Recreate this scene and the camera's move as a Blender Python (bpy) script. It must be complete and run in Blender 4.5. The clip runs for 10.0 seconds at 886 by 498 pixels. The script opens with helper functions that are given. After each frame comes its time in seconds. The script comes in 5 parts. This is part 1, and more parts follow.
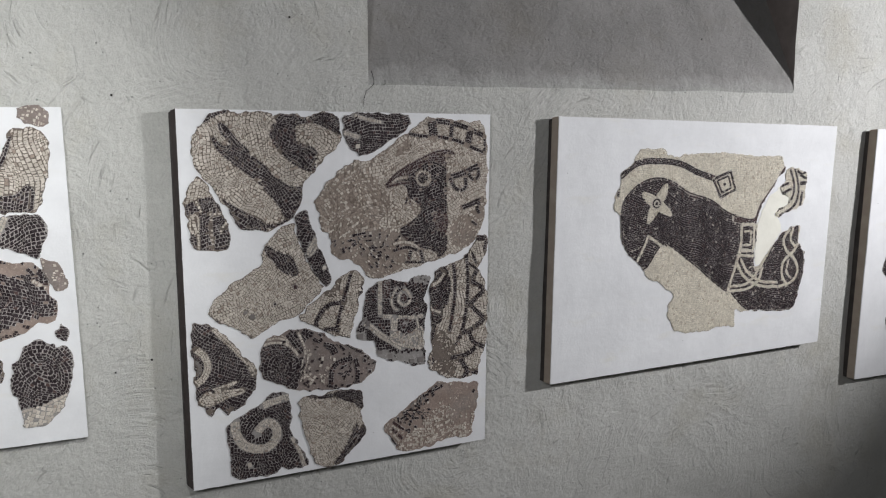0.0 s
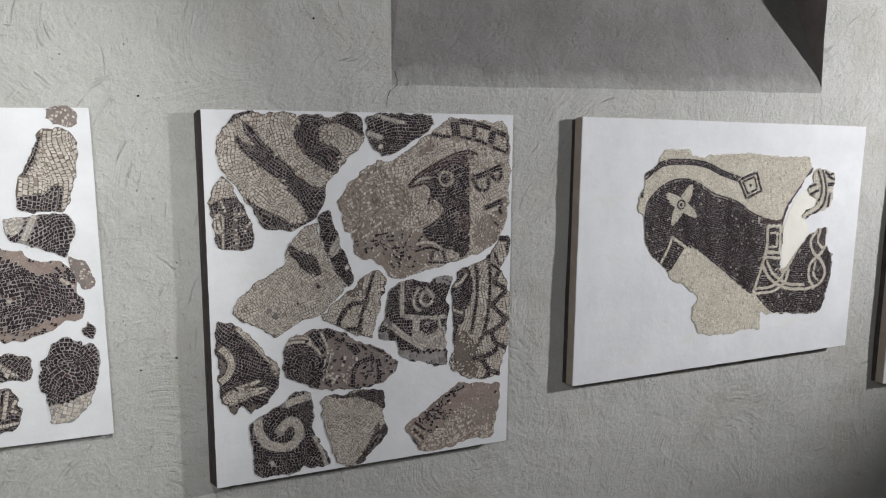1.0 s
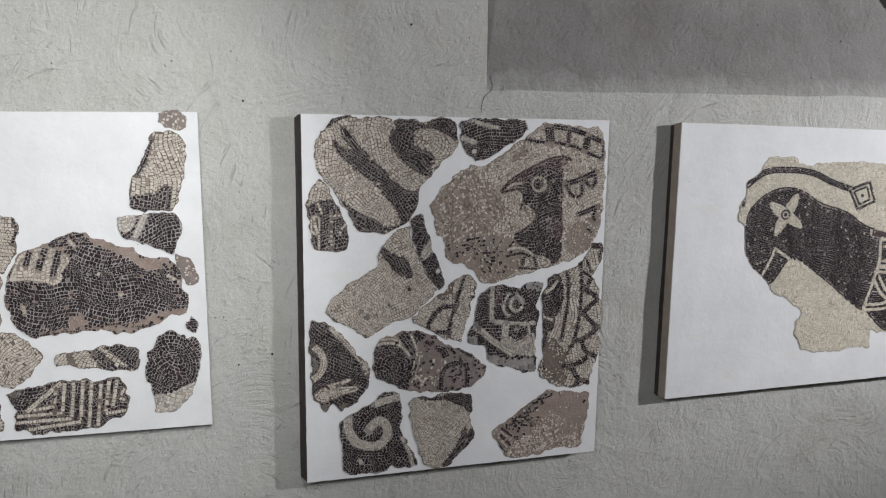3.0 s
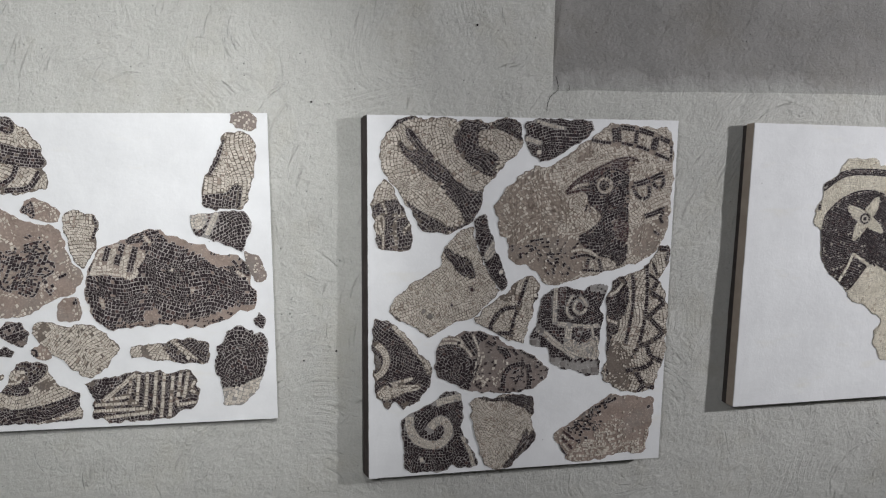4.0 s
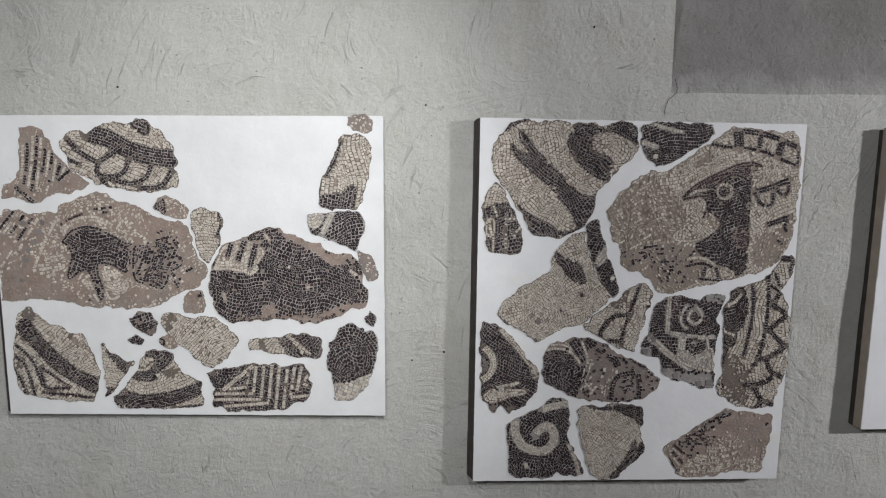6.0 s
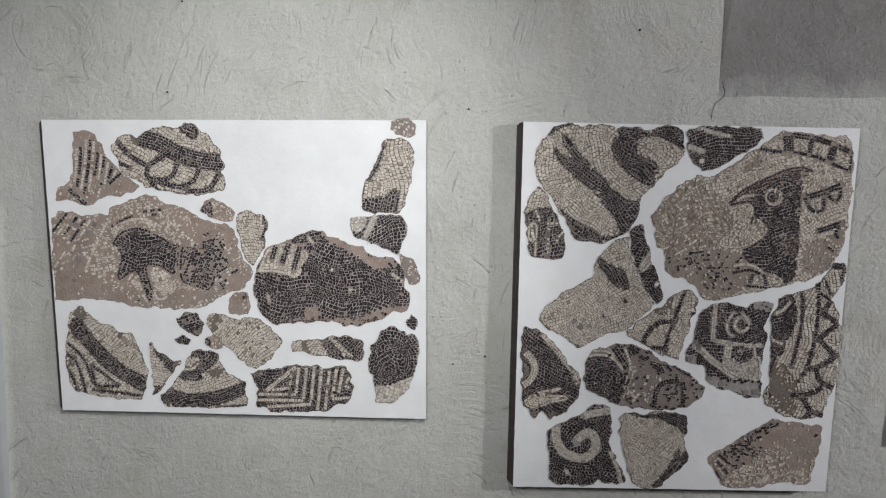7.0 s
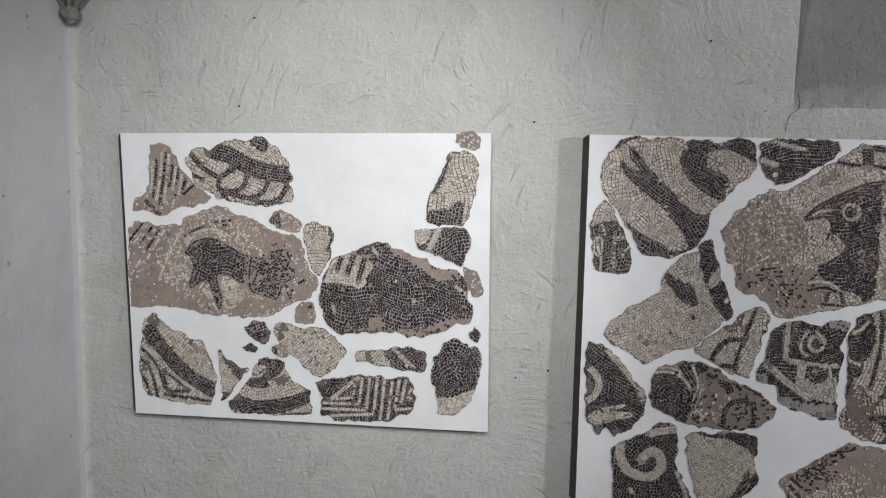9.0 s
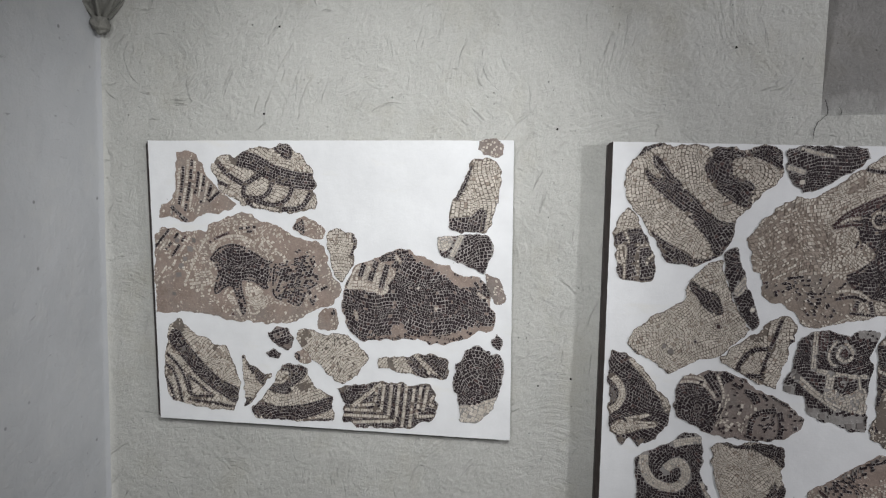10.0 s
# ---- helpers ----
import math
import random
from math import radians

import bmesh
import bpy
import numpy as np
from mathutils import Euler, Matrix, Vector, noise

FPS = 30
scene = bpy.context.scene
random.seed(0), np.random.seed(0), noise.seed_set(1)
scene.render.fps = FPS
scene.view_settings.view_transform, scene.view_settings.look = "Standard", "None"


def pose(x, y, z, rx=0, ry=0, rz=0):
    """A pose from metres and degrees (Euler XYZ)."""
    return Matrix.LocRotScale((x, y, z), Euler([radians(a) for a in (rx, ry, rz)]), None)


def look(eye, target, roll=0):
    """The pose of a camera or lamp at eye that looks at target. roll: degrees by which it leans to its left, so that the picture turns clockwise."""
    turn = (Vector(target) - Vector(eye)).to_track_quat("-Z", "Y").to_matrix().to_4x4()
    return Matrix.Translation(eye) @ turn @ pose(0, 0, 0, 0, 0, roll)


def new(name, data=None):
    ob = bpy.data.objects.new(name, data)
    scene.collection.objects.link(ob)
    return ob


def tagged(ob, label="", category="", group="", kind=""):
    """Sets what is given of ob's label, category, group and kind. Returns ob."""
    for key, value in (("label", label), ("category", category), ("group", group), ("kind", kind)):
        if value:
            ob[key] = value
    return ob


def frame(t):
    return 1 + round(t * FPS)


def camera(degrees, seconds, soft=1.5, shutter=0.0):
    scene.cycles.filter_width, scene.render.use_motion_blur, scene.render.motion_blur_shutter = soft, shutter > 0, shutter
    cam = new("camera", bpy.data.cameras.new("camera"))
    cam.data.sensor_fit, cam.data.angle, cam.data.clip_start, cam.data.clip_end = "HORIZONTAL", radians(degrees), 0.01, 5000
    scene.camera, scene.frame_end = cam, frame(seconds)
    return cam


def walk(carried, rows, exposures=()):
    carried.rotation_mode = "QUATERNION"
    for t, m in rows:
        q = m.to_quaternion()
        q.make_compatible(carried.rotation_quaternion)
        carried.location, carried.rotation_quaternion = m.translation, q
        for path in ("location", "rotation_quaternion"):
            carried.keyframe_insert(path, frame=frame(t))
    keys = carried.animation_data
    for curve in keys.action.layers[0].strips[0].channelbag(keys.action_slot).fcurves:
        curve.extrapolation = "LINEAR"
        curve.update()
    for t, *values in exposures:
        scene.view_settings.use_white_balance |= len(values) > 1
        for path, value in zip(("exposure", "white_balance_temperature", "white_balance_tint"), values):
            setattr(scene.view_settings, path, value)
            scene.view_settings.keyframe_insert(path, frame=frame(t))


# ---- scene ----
cam = camera(60.0, 10.0, 1.2)
PATH = [
    (0, (0.258, -2.475, 1.55), (0.957, -0.625, 1.246), -0.1),
    (0.5, (0.258, -2.475, 1.555), (0.935, -0.618, 1.248), -0.0),
    (1, (0.257, -2.474, 1.549), (0.902, -0.605, 1.247), -0.1),
    (1.5, (0.255, -2.473, 1.553), (0.862, -0.591, 1.249), 0.0),
    (2, (0.253, -2.472, 1.556), (0.811, -0.575, 1.253), 0.1),
    (3.5, (0.251, -2.472, 1.553), (0.592, -0.523, 1.26), 0.3),
    (4, (0.254, -2.474, 1.559), (0.511, -0.513, 1.262), 0.3),
    (4.5, (0.249, -2.472, 1.558), (0.427, -0.503, 1.262), 0.4),
    (5, (0.238, -2.473, 1.552), (0.351, -0.498, 1.261), 0.4),
    (5.5, (0.236, -2.473, 1.551), (0.283, -0.494, 1.262), 0.5),
    (7, (0.233, -2.473, 1.555), (0.113, -0.496, 1.276), 0.6),
    (7.5, (0.237, -2.47, 1.565), (0.065, -0.498, 1.281), 0.6),
    (8, (0.23, -2.471, 1.57), (0.021, -0.501, 1.292), 0.6),
    (8.5, (0.226, -2.473, 1.569), (-0.019, -0.506, 1.302), 0.5),
    (9, (0.222, -2.473, 1.571), (-0.055, -0.509, 1.31), 0.6),
    (9.5, (0.236, -2.47, 1.567), (-0.085, -0.511, 1.323), 0.6),
    (10, (0.229, -2.472, 1.567), (-0.112, -0.516, 1.327), 0.6),
]
walk(cam, [(t, look(e, a, r)) for t, e, a, r in PATH])

# ---- world and lamps ----
world = bpy.data.worlds.new("world")
scene.world = world
world.use_nodes = True
world.node_tree.nodes["Background"].inputs[0].default_value = (0.02, 0.02, 0.022, 1)
scene.view_settings.exposure = 0.0


def spot(name, place, aim, watts, colour, cone, blend, radius):
    """A gallery spotlight on the ceiling track, or an added fill lamp."""
    data = bpy.data.lights.new(name, "SPOT")
    data.energy, data.color, data.spot_size, data.spot_blend, data.shadow_soft_size = watts, colour, radians(cone), blend, radius
    ob = new(name, data)
    ob.matrix_world = look(place, aim)
    return ob


spot("spotlight_cool", (5.2, -2.4, 2.3), (2.3, 0.0, 1.62), 735, (0.968, 0.966, 1.0), 59, 1.0, 0.07)
spot("spotlight_warm", (0.6, -2.05, 2.5), (-0.68, 0.0, 1.08), 202, (0.985, 1.0, 0.998), 62, 1.0, 0.05)
# Added fill from behind on the left; it lifts the panels' shadows.
spot("fill_light", (-0.7, -3.5, 2.55), (1.2, 0.0, 0.8), 150, (0.962, 0.968, 1.0), 120, 1.0, 0.2)


# ---- materials ----
class Nodes:
    """A short way to write node materials."""

    def __init__(self, name):
        self.mat = bpy.data.materials.new(name)
        self.mat.use_nodes = True
        self.tree = self.mat.node_tree
        self.bsdf = self.tree.nodes["Principled BSDF"]
        self.place = self.add("ShaderNodeTexCoord").outputs["Object"]

    def add(self, kind, operation=None, data_type=None):
        node = self.tree.nodes.new(kind)
        if operation:
            node.operation = operation
        if data_type:
            node.data_type = data_type
        return node

    def link(self, a, b):
        self.tree.links.new(a, b)

    def put(self, socket, value):
        if isinstance(value, bpy.types.NodeSocket):
            self.link(value, socket)
        else:
            socket.default_value = value

    def noise(self, scale, detail=4.0, rough=0.55, vector=None, colour=False):
        n = self.add("ShaderNodeTexNoise")
        n.inputs["Scale"].default_value = scale
        n.inputs["Detail"].default_value = detail
        n.inputs["Roughness"].default_value = rough
        self.link(vector or self.place, n.inputs["Vector"])
        return n.outputs["Color" if colour else "Fac"]

    def voronoi(self, scale, vector=None, output="Distance"):
        n = self.add("ShaderNodeTexVoronoi")
        n.inputs["Scale"].default_value = scale
        self.link(vector or self.place, n.inputs["Vector"])
        return n.outputs[output]

    def math(self, op, a, b=0.0):
        n = self.add("ShaderNodeMath", operation=op)
        self.put(n.inputs[0], a)
        self.put(n.inputs[1], b)
        return n.outputs[0]

    def ramp(self, value, low, high, a=0.0, b=1.0):
        n = self.add("ShaderNodeMapRange")
        self.link(value, n.inputs["Value"])
        for key, number in (("From Min", low), ("From Max", high), ("To Min", a), ("To Max", b)):
            n.inputs[key].default_value = number
        return n.outputs["Result"]

    def mix(self, fac, a, b):
        n = self.add("ShaderNodeMix", data_type="RGBA")
        self.put(n.inputs[0], fac)
        for socket, value in ((n.inputs[6], a), (n.inputs[7], b)):
            self.put(socket, (*value, 1) if isinstance(value, tuple) else value)
        return n.outputs[2]

    def mapped(self, vector, turn, scale):
        n = self.add("ShaderNodeMapping")
        n.inputs["Rotation"].default_value = [radians(a) for a in turn]
        n.inputs["Scale"].default_value = scale
        self.link(vector, n.inputs["Vector"])
        return n.outputs["Vector"]

    def warped(self, amount, scale):
        """The place, pushed about by a soft noise."""
        push = self.add("ShaderNodeVectorMath", operation="MULTIPLY_ADD")
        self.link(self.noise(scale, 1.5, colour=True), push.inputs[0])
        push.inputs[1].default_value = (amount, amount, amount)
        self.link(self.place, push.inputs[2])
        return push.outputs[0]

    def finish(self, colour, rough=0.85, bumps=(), specular=0.3, metal=0.0):
        self.put(self.bsdf.inputs["Base Color"], (*colour, 1) if isinstance(colour, tuple) else colour)
        self.put(self.bsdf.inputs["Roughness"], rough)
        self.bsdf.inputs["Specular IOR Level"].default_value = specular
        self.bsdf.inputs["Metallic"].default_value = metal
        normal = None
        for height, metres in bumps:
            b = self.add("ShaderNodeBump")
            b.inputs["Strength"].default_value = 1.0
            b.inputs["Distance"].default_value = metres
            self.link(height, b.inputs["Height"])
            if normal:
                self.link(normal, b.inputs["Normal"])
            normal = b.outputs["Normal"]
        if normal:
            self.link(normal, self.bsdf.inputs["Normal"])
        return self.mat


def rough_plaster(name, low, high, stroke, shade_fade=None):
    """Lime plaster, dragged with a trowel in sweeping arcs, with pits and damp stains."""
    n = Nodes(name)

    def arcs(scale, warp, fine, long, shift):
        bent = n.warped(warp, 2.1)
        moved = n.add("ShaderNodeVectorMath", operation="ADD")
        n.link(bent, moved.inputs[0])
        moved.inputs[1].default_value = shift
        cell = n.voronoi(scale, moved.outputs[0], "Position")
        far = n.add("ShaderNodeVectorMath", operation="DISTANCE")
        n.link(moved.outputs[0], far.inputs[0])
        offset = n.add("ShaderNodeVectorMath", operation="ADD")
        n.link(cell, offset.inputs[0])
        offset.inputs[1].default_value = (0.21, 0.0, -0.13)
        n.link(offset.outputs[0], far.inputs[1])
        split = n.add("ShaderNodeSeparateXYZ")
        n.link(n.place, split.inputs[0])
        join = n.add("ShaderNodeCombineXYZ")
        n.link(n.math("MULTIPLY", far.outputs["Value"], fine), join.inputs[0])
        n.link(n.math("MULTIPLY", split.outputs[0], long), join.inputs[1])
        n.link(n.math("MULTIPLY", split.outputs[2], long), join.inputs[2])
        return n.noise(1.0, 4, 0.6, join.outputs[0])

    sweep = arcs(1.6, 0.25, 80, 6.0, (0.3, 0.0, 0.1))
    sweep_b = arcs(2.2, 0.2, 105, 7.5, (5.3, 2.0, 1.7))
    where = n.ramp(n.noise(3.4, 4, 0.6), 0.49, 0.64)
    cut = n.math("MULTIPLY", n.ramp(sweep, 0.60, 0.70), n.ramp(n.noise(6.0, 3), 0.42, 0.6))
    cut_b = n.math("MULTIPLY", n.ramp(sweep_b, 0.62, 0.72), n.ramp(n.noise(7.0, 3, 0.6, n.mapped(n.place, (0, 0, 0), (1, 1, 1.4))), 0.45, 0.62))
    cuts = n.math("MAXIMUM", cut, cut_b)
    pits = n.math("MULTIPLY", n.ramp(n.voronoi(34), 0.11, 0.05), n.ramp(n.noise(9.0, 2), 0.50, 0.6))
    body = n.noise(9, 6, 0.62)
    grain = n.noise(170, 5, 0.75)
    tone = n.mix(n.ramp(n.noise(1.1, 5, 0.6), 0.32, 0.68), low, high)
    tone = n.mix(n.ramp(n.noise(6.0, 6, 0.7), 0.35, 0.75, 0.0, 0.5), tone, tuple(1.18 * c for c in high))
    if shade_fade:
        # the recess's shade is put into the tone, fading to wall tone below
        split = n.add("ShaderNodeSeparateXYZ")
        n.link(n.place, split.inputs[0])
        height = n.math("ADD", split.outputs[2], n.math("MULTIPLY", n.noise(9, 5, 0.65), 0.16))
        tone = n.mix(n.ramp(height, shade_fade[0], shade_fade[1], 1.0, 0.0), tone, shade_fade[2])
    tone = n.mix(n.ramp(n.noise(2.8, 5, 0.65), 0.52, 0.72, 0.0, 0.6), tone, (low[0] * 0.98, low[1] * 0.92, low[2] * 0.80))
    tone = n.mix(n.math("MULTIPLY", cuts, 0.24 * stroke), tone, tuple(0.5 * c for c in low))
    tone = n.mix(n.math("MULTIPLY", pits, 0.75), tone, tuple(0.3 * c for c in low))
    tone = n.mix(n.ramp(grain, 0.35, 0.75, 0.0, 0.35), tone, tuple(1.35 * c for c in high))
    tone = n.mix(n.ramp(n.noise(95, 4, 0.7), 0.55, 0.75, 0.0, 0.25), tone, tuple(0.72 * c for c in low))
    ridges = n.math("MULTIPLY", n.ramp(sweep, 0.40, 0.64), where)
    ridges_b = n.math("MULTIPLY", n.ramp(sweep_b, 0.44, 0.66), n.ramp(n.noise(5.1, 4, 0.6), 0.46, 0.32))
    lumps = n.ramp(n.noise(52, 5, 0.7), 0.3, 0.75)
    return n.finish(tone, 0.9, ((body, 0.012), (ridges, 0.0024 * stroke), (ridges_b, 0.0018 * stroke), (n.math("SUBTRACT", 1.0, cuts), 0.0036 * stroke),
                                (n.math("SUBTRACT", 1.0, pits), 0.004), (lumps, 0.0026), (grain, 0.0013)), 0.15)


def smooth_plaster():
    """Pale bluish plaster of the side wall, with scuffs and small dents."""
    n = Nodes("smooth_plaster")
    tone = n.mix(n.ramp(n.noise(1.4, 5, 0.6), 0.3, 0.7), (0.37, 0.378, 0.392), (0.455, 0.463, 0.477))
    tone = n.mix(n.ramp(n.noise(9, 5, 0.65), 0.5, 0.75, 0.0, 0.35), tone, (0.5, 0.5, 0.485))
    scuffs = n.ramp(n.noise(1.0, 4, 0.6, n.mapped(n.warped(0.2, 3), (25, 0, 0), (20, 18, 70))), 0.66, 0.74)
    scuffs = n.math("MULTIPLY", scuffs, n.ramp(n.noise(4, 2), 0.45, 0.6))
    pits = n.math("MULTIPLY", n.ramp(n.voronoi(17), 0.14, 0.06), n.ramp(n.noise(6.0, 2), 0.52, 0.6))
    tone = n.mix(n.math("MULTIPLY", scuffs, 0.45), tone, (0.19, 0.19, 0.19))
    tone = n.mix(n.math("MULTIPLY", pits, 0.7), tone, (0.12, 0.12, 0.12))
    return n.finish(tone, 0.88, ((n.noise(7, 6, 0.62), 0.012), (n.math("SUBTRACT", 1.0, scuffs), 0.002), (n.noise(150, 4, 0.7), 0.001)), 0.15)


def white_plaster():
    """The white plaster filling of the panels, brushed, with small specks and yellowed smears."""
    n = Nodes("white_plaster")
    tone = n.mix(n.ramp(n.noise(5.0, 6, 0.65), 0.3, 0.65), (0.66, 0.664, 0.67), (0.755, 0.76, 0.765))
    tone = n.mix(n.ramp(n.noise(5.0, 5, 0.6, n.mapped(n.place, (0, 30, 0), (1, 1, 3))), 0.58, 0.78, 0.0, 0.5), tone, (0.68, 0.66, 0.585))
    specks = n.math("MULTIPLY", n.ramp(n.voronoi(30), 0.075, 0.045), n.ramp(n.noise(11, 2), 0.6, 0.66))
    tone = n.mix(n.math("MULTIPLY", specks, 0.8), tone, (0.22, 0.24, 0.22))
    return n.finish(tone, 0.75, ((n.noise(14, 5, 0.6), 0.002), (n.noise(120, 4, 0.7), 0.0005)), 0.2)


def mortar(name, dark, light):
    """Lime mortar, mottled, with crushed stone in it."""
    n = Nodes(name)
    tone = n.mix(n.ramp(n.noise(16, 6, 0.65), 0.3, 0.7), dark, light)
    grey = sum(light) / 3
    tone = n.mix(n.ramp(n.noise(7, 5, 0.7), 0.48, 0.7, 0.0, 0.7), tone, (grey * 0.82, grey * 0.78, grey * 0.72))
    tone = n.mix(n.ramp(n.noise(34, 4, 0.7), 0.56, 0.72, 0.0, 0.6), tone, tuple(0.55 * c for c in dark))
    bits = n.math("MULTIPLY", n.ramp(n.voronoi(130), 0.33, 0.22), n.ramp(n.noise(25, 3), 0.45, 0.6))
    tone = n.mix(n.math("MULTIPLY", bits, 0.6), tone, tuple(min(1, c * 1.6 + 0.04) for c in light))
    tone = n.mix(n.ramp(n.noise(160, 3, 0.7), 0.45, 0.75, 0.0, 0.4), tone, tuple(min(1, c * 1.35) for c in light))
    return n.finish(tone, 0.92, ((n.noise(40, 5, 0.7), 0.003), (n.noise(300, 3, 0.7), 0.0008)), 0.1)


def stone(name, low, high, odd, gloss=0.55):
    """Cut stone cubes, each of a slightly different shade."""
    n = Nodes(name)
    pick = n.add("ShaderNodeNewGeometry").outputs["Random Per Island"]
    tone = n.mix(n.ramp(pick, 0.0, 0.9), low, high)
    tone = n.mix(n.ramp(pick, 0.92, 0.95), tone, odd)
    dirt = n.ramp(n.noise(13, 5, 0.65), 0.45, 0.72, 0.0, 0.45)
    tone = n.mix(dirt, tone, tuple(0.75 * a + 0.012 for a in low))
    tone = n.mix(n.ramp(n.noise(380, 3, 0.7), 0.5, 0.8, 0.0, 0.3), tone, tuple(min(1, 1.4 * a + 0.006) for a in high))
    return n.finish(tone, gloss, ((n.noise(260, 4, 0.6), 0.0006),), 0.12)


def plain(name, low, high, rough, scale=20, metal=0.0):
    n = Nodes(name)
    tone = n.mix(n.ramp(n.noise(scale, 5, 0.65), 0.3, 0.7), low, high)
    return n.finish(tone, rough, ((n.noise(scale * 5, 4, 0.6), 0.0006),), 0.3, metal)


PLASTER = rough_plaster("rough_plaster", (0.377, 0.376, 0.351), (0.477, 0.475, 0.448), 1.0)
# Niche plaster is toned darker; part of its shade is in the colour.
NICHE = rough_plaster("shaded_niche_plaster", (0.158, 0.154, 0.148), (0.245, 0.238, 0.229), 0.1, (1.77, 1.85, (0.36, 0.36, 0.34)))
GRIME = rough_plaster("grimy_plaster", (0.13, 0.127, 0.112), (0.25, 0.247, 0.225), 0.8)
SIDE = smooth_plaster()
WHITE = white_plaster()
BEDS = {
    "sand": mortar("sandy_mortar", (0.11, 0.09, 0.076), (0.185, 0.155, 0.133)),
    "grey": mortar("grey_mortar", (0.22, 0.205, 0.195), (0.32, 0.305, 0.29)),
    "pink": mortar("pink_mortar", (0.2, 0.154, 0.13), (0.315, 0.252, 0.216)),
    "tan": mortar("tan_mortar", (0.185, 0.15, 0.125), (0.285, 0.238, 0.203)),
    "pale": mortar("pale_mortar", (0.36, 0.33, 0.28), (0.50, 0.46, 0.40)),
    "cream": plain("cream_plaster", (0.72, 0.705, 0.62), (0.80, 0.785, 0.70), 0.85, 14),
    "brown": mortar("brown_mortar", (0.165, 0.133, 0.118), (0.255, 0.214, 0.195)),
}
GROUT = mortar("pale_grout", (0.285, 0.258, 0.245), (0.44, 0.41, 0.39))
STONES = {
    "w": stone("cream_limestone", (0.42, 0.372, 0.318), (0.63, 0.578, 0.51), (0.30, 0.24, 0.20), 0.7),
    "k": stone("black_stone", (0.019, 0.013, 0.015), (0.048, 0.037, 0.040), (0.10, 0.065, 0.06), 0.5),
    "m": stone("maroon_stone", (0.045, 0.027, 0.028), (0.085, 0.055, 0.054), (0.14, 0.085, 0.078)),
    "y": stone("ivory_limestone", (0.56, 0.515, 0.425), (0.74, 0.69, 0.585), (0.45, 0.39, 0.31), 0.7),
    "t": stone("dusty_worn_stone", (0.235, 0.193, 0.162), (0.40, 0.342, 0.29), (0.17, 0.135, 0.115), 0.85),
    "g": stone("grey_stone", (0.16, 0.145, 0.138), (0.25, 0.228, 0.215), (0.4, 0.37, 0.32)),
}
STONE_NAMES = {"w": "cream_tesserae", "k": "black_tesserae", "m": "maroon_tesserae", "g": "grey_tesserae", "y": "ivory_tesserae", "t": "worn_tesserae"}
STEEL = plain("dark_steel", (0.035, 0.03, 0.028), (0.07, 0.06, 0.055), 0.6)
BOARD = plain("tan_board_edge", (0.33, 0.275, 0.225), (0.43, 0.37, 0.31), 0.8, 12)
BOARD_DARK = plain("dark_board_edge", (0.05, 0.04, 0.037), (0.085, 0.07, 0.065), 0.8, 12)
# Right niche cheek: its shade is put into this darker brown.
BROWN = plain("shaded_cheek_brown", (0.17, 0.145, 0.134), (0.24, 0.208, 0.195), 0.9, 9)
HOLE = plain("dark_hole", (0.015, 0.014, 0.013), (0.03, 0.028, 0.026), 0.95)
FLOOR = plain("floor_stone", (0.14, 0.13, 0.12), (0.2, 0.19, 0.175), 0.6, 4)


# ---- helpers for meshes ----
def mesh_of(name, verts, faces, material, smooth=False):
    me = bpy.data.meshes.new(name)
    me.from_pydata(verts, [], faces)
    me.materials.append(material)
    if smooth:
        me.shade_smooth()
    me.update()
    return me


def part(name, data, parent, label=""):
    """One mesh under a thing or under a part."""
    ob = new(name, data)
    ob.parent = parent
    return tagged(ob, label)


def from_bm(name, bm, material, smooth=False):
    me = bpy.data.meshes.new(name)
    bmesh.ops.recalc_face_normals(bm, faces=bm.faces)
    bm.to_mesh(me)
    bm.free()
    me.materials.append(material)
    if smooth:
        me.shade_smooth()
    return me


def structure(name, data, label, category):
    return tagged(new(name, data), label, category, kind="structure")


# ---- the room ----
ROOM_RIGHT, ROOM_BACK, ROOM_TOP, FLOOR_Z = 6.4, -4.4, 2.85, -0.3
# The niche's top edge is out of view, added low to shade the slope.
SILL, UNSEEN_LINTEL, NICHE_A, NICHE_B = 1.70, 2.16, 0.935, 2.717


def corner_x(z):
    """The side wall leans a little."""
    return -1.453 + 0.02 * z


def niche_back(z):
    """How far the niche's back lies behind the wall's face: it rounds over from the wall, then slopes steeply away."""
    h, r = z - SILL, 0.08
    return 0.5 * (h * h / (2 * r) if h < r else h - r / 2)


def dent(x, z):
    """How uneven the old wall is, in metres."""
    return 0.010 * noise.noise((x * 0.9, 3.1, z * 0.9)) + 0.004 * noise.noise((x * 4, 7.7, z * 4)) + 0.0012 * noise.noise((x * 15, 1.3, z * 15))


def lines(marks, step):
    out = []
    for a, b in zip(marks, marks[1:]):
        count = max(1, round((b - a) / step))
        out += [a + (b - a) * i / count for i in range(count)]
    return out + [marks[-1]]


ROUND = 0.032


def eased(d):
    """The hollow of the rounded corner at a distance d from the other wall."""
    return ROUND - math.sqrt(ROUND ** 2 - (ROUND - d) ** 2) if d < ROUND else 0.0


def wall_front(x, z):
    """A point of the main wall's face; it rounds into the corner."""
    x = max(x, corner_x(z) + 0.293 * ROUND)
    return (x, dent(x, z) * min(1.0, (x - corner_x(z)) * 4) - eased(x - corner_x(z)), z)


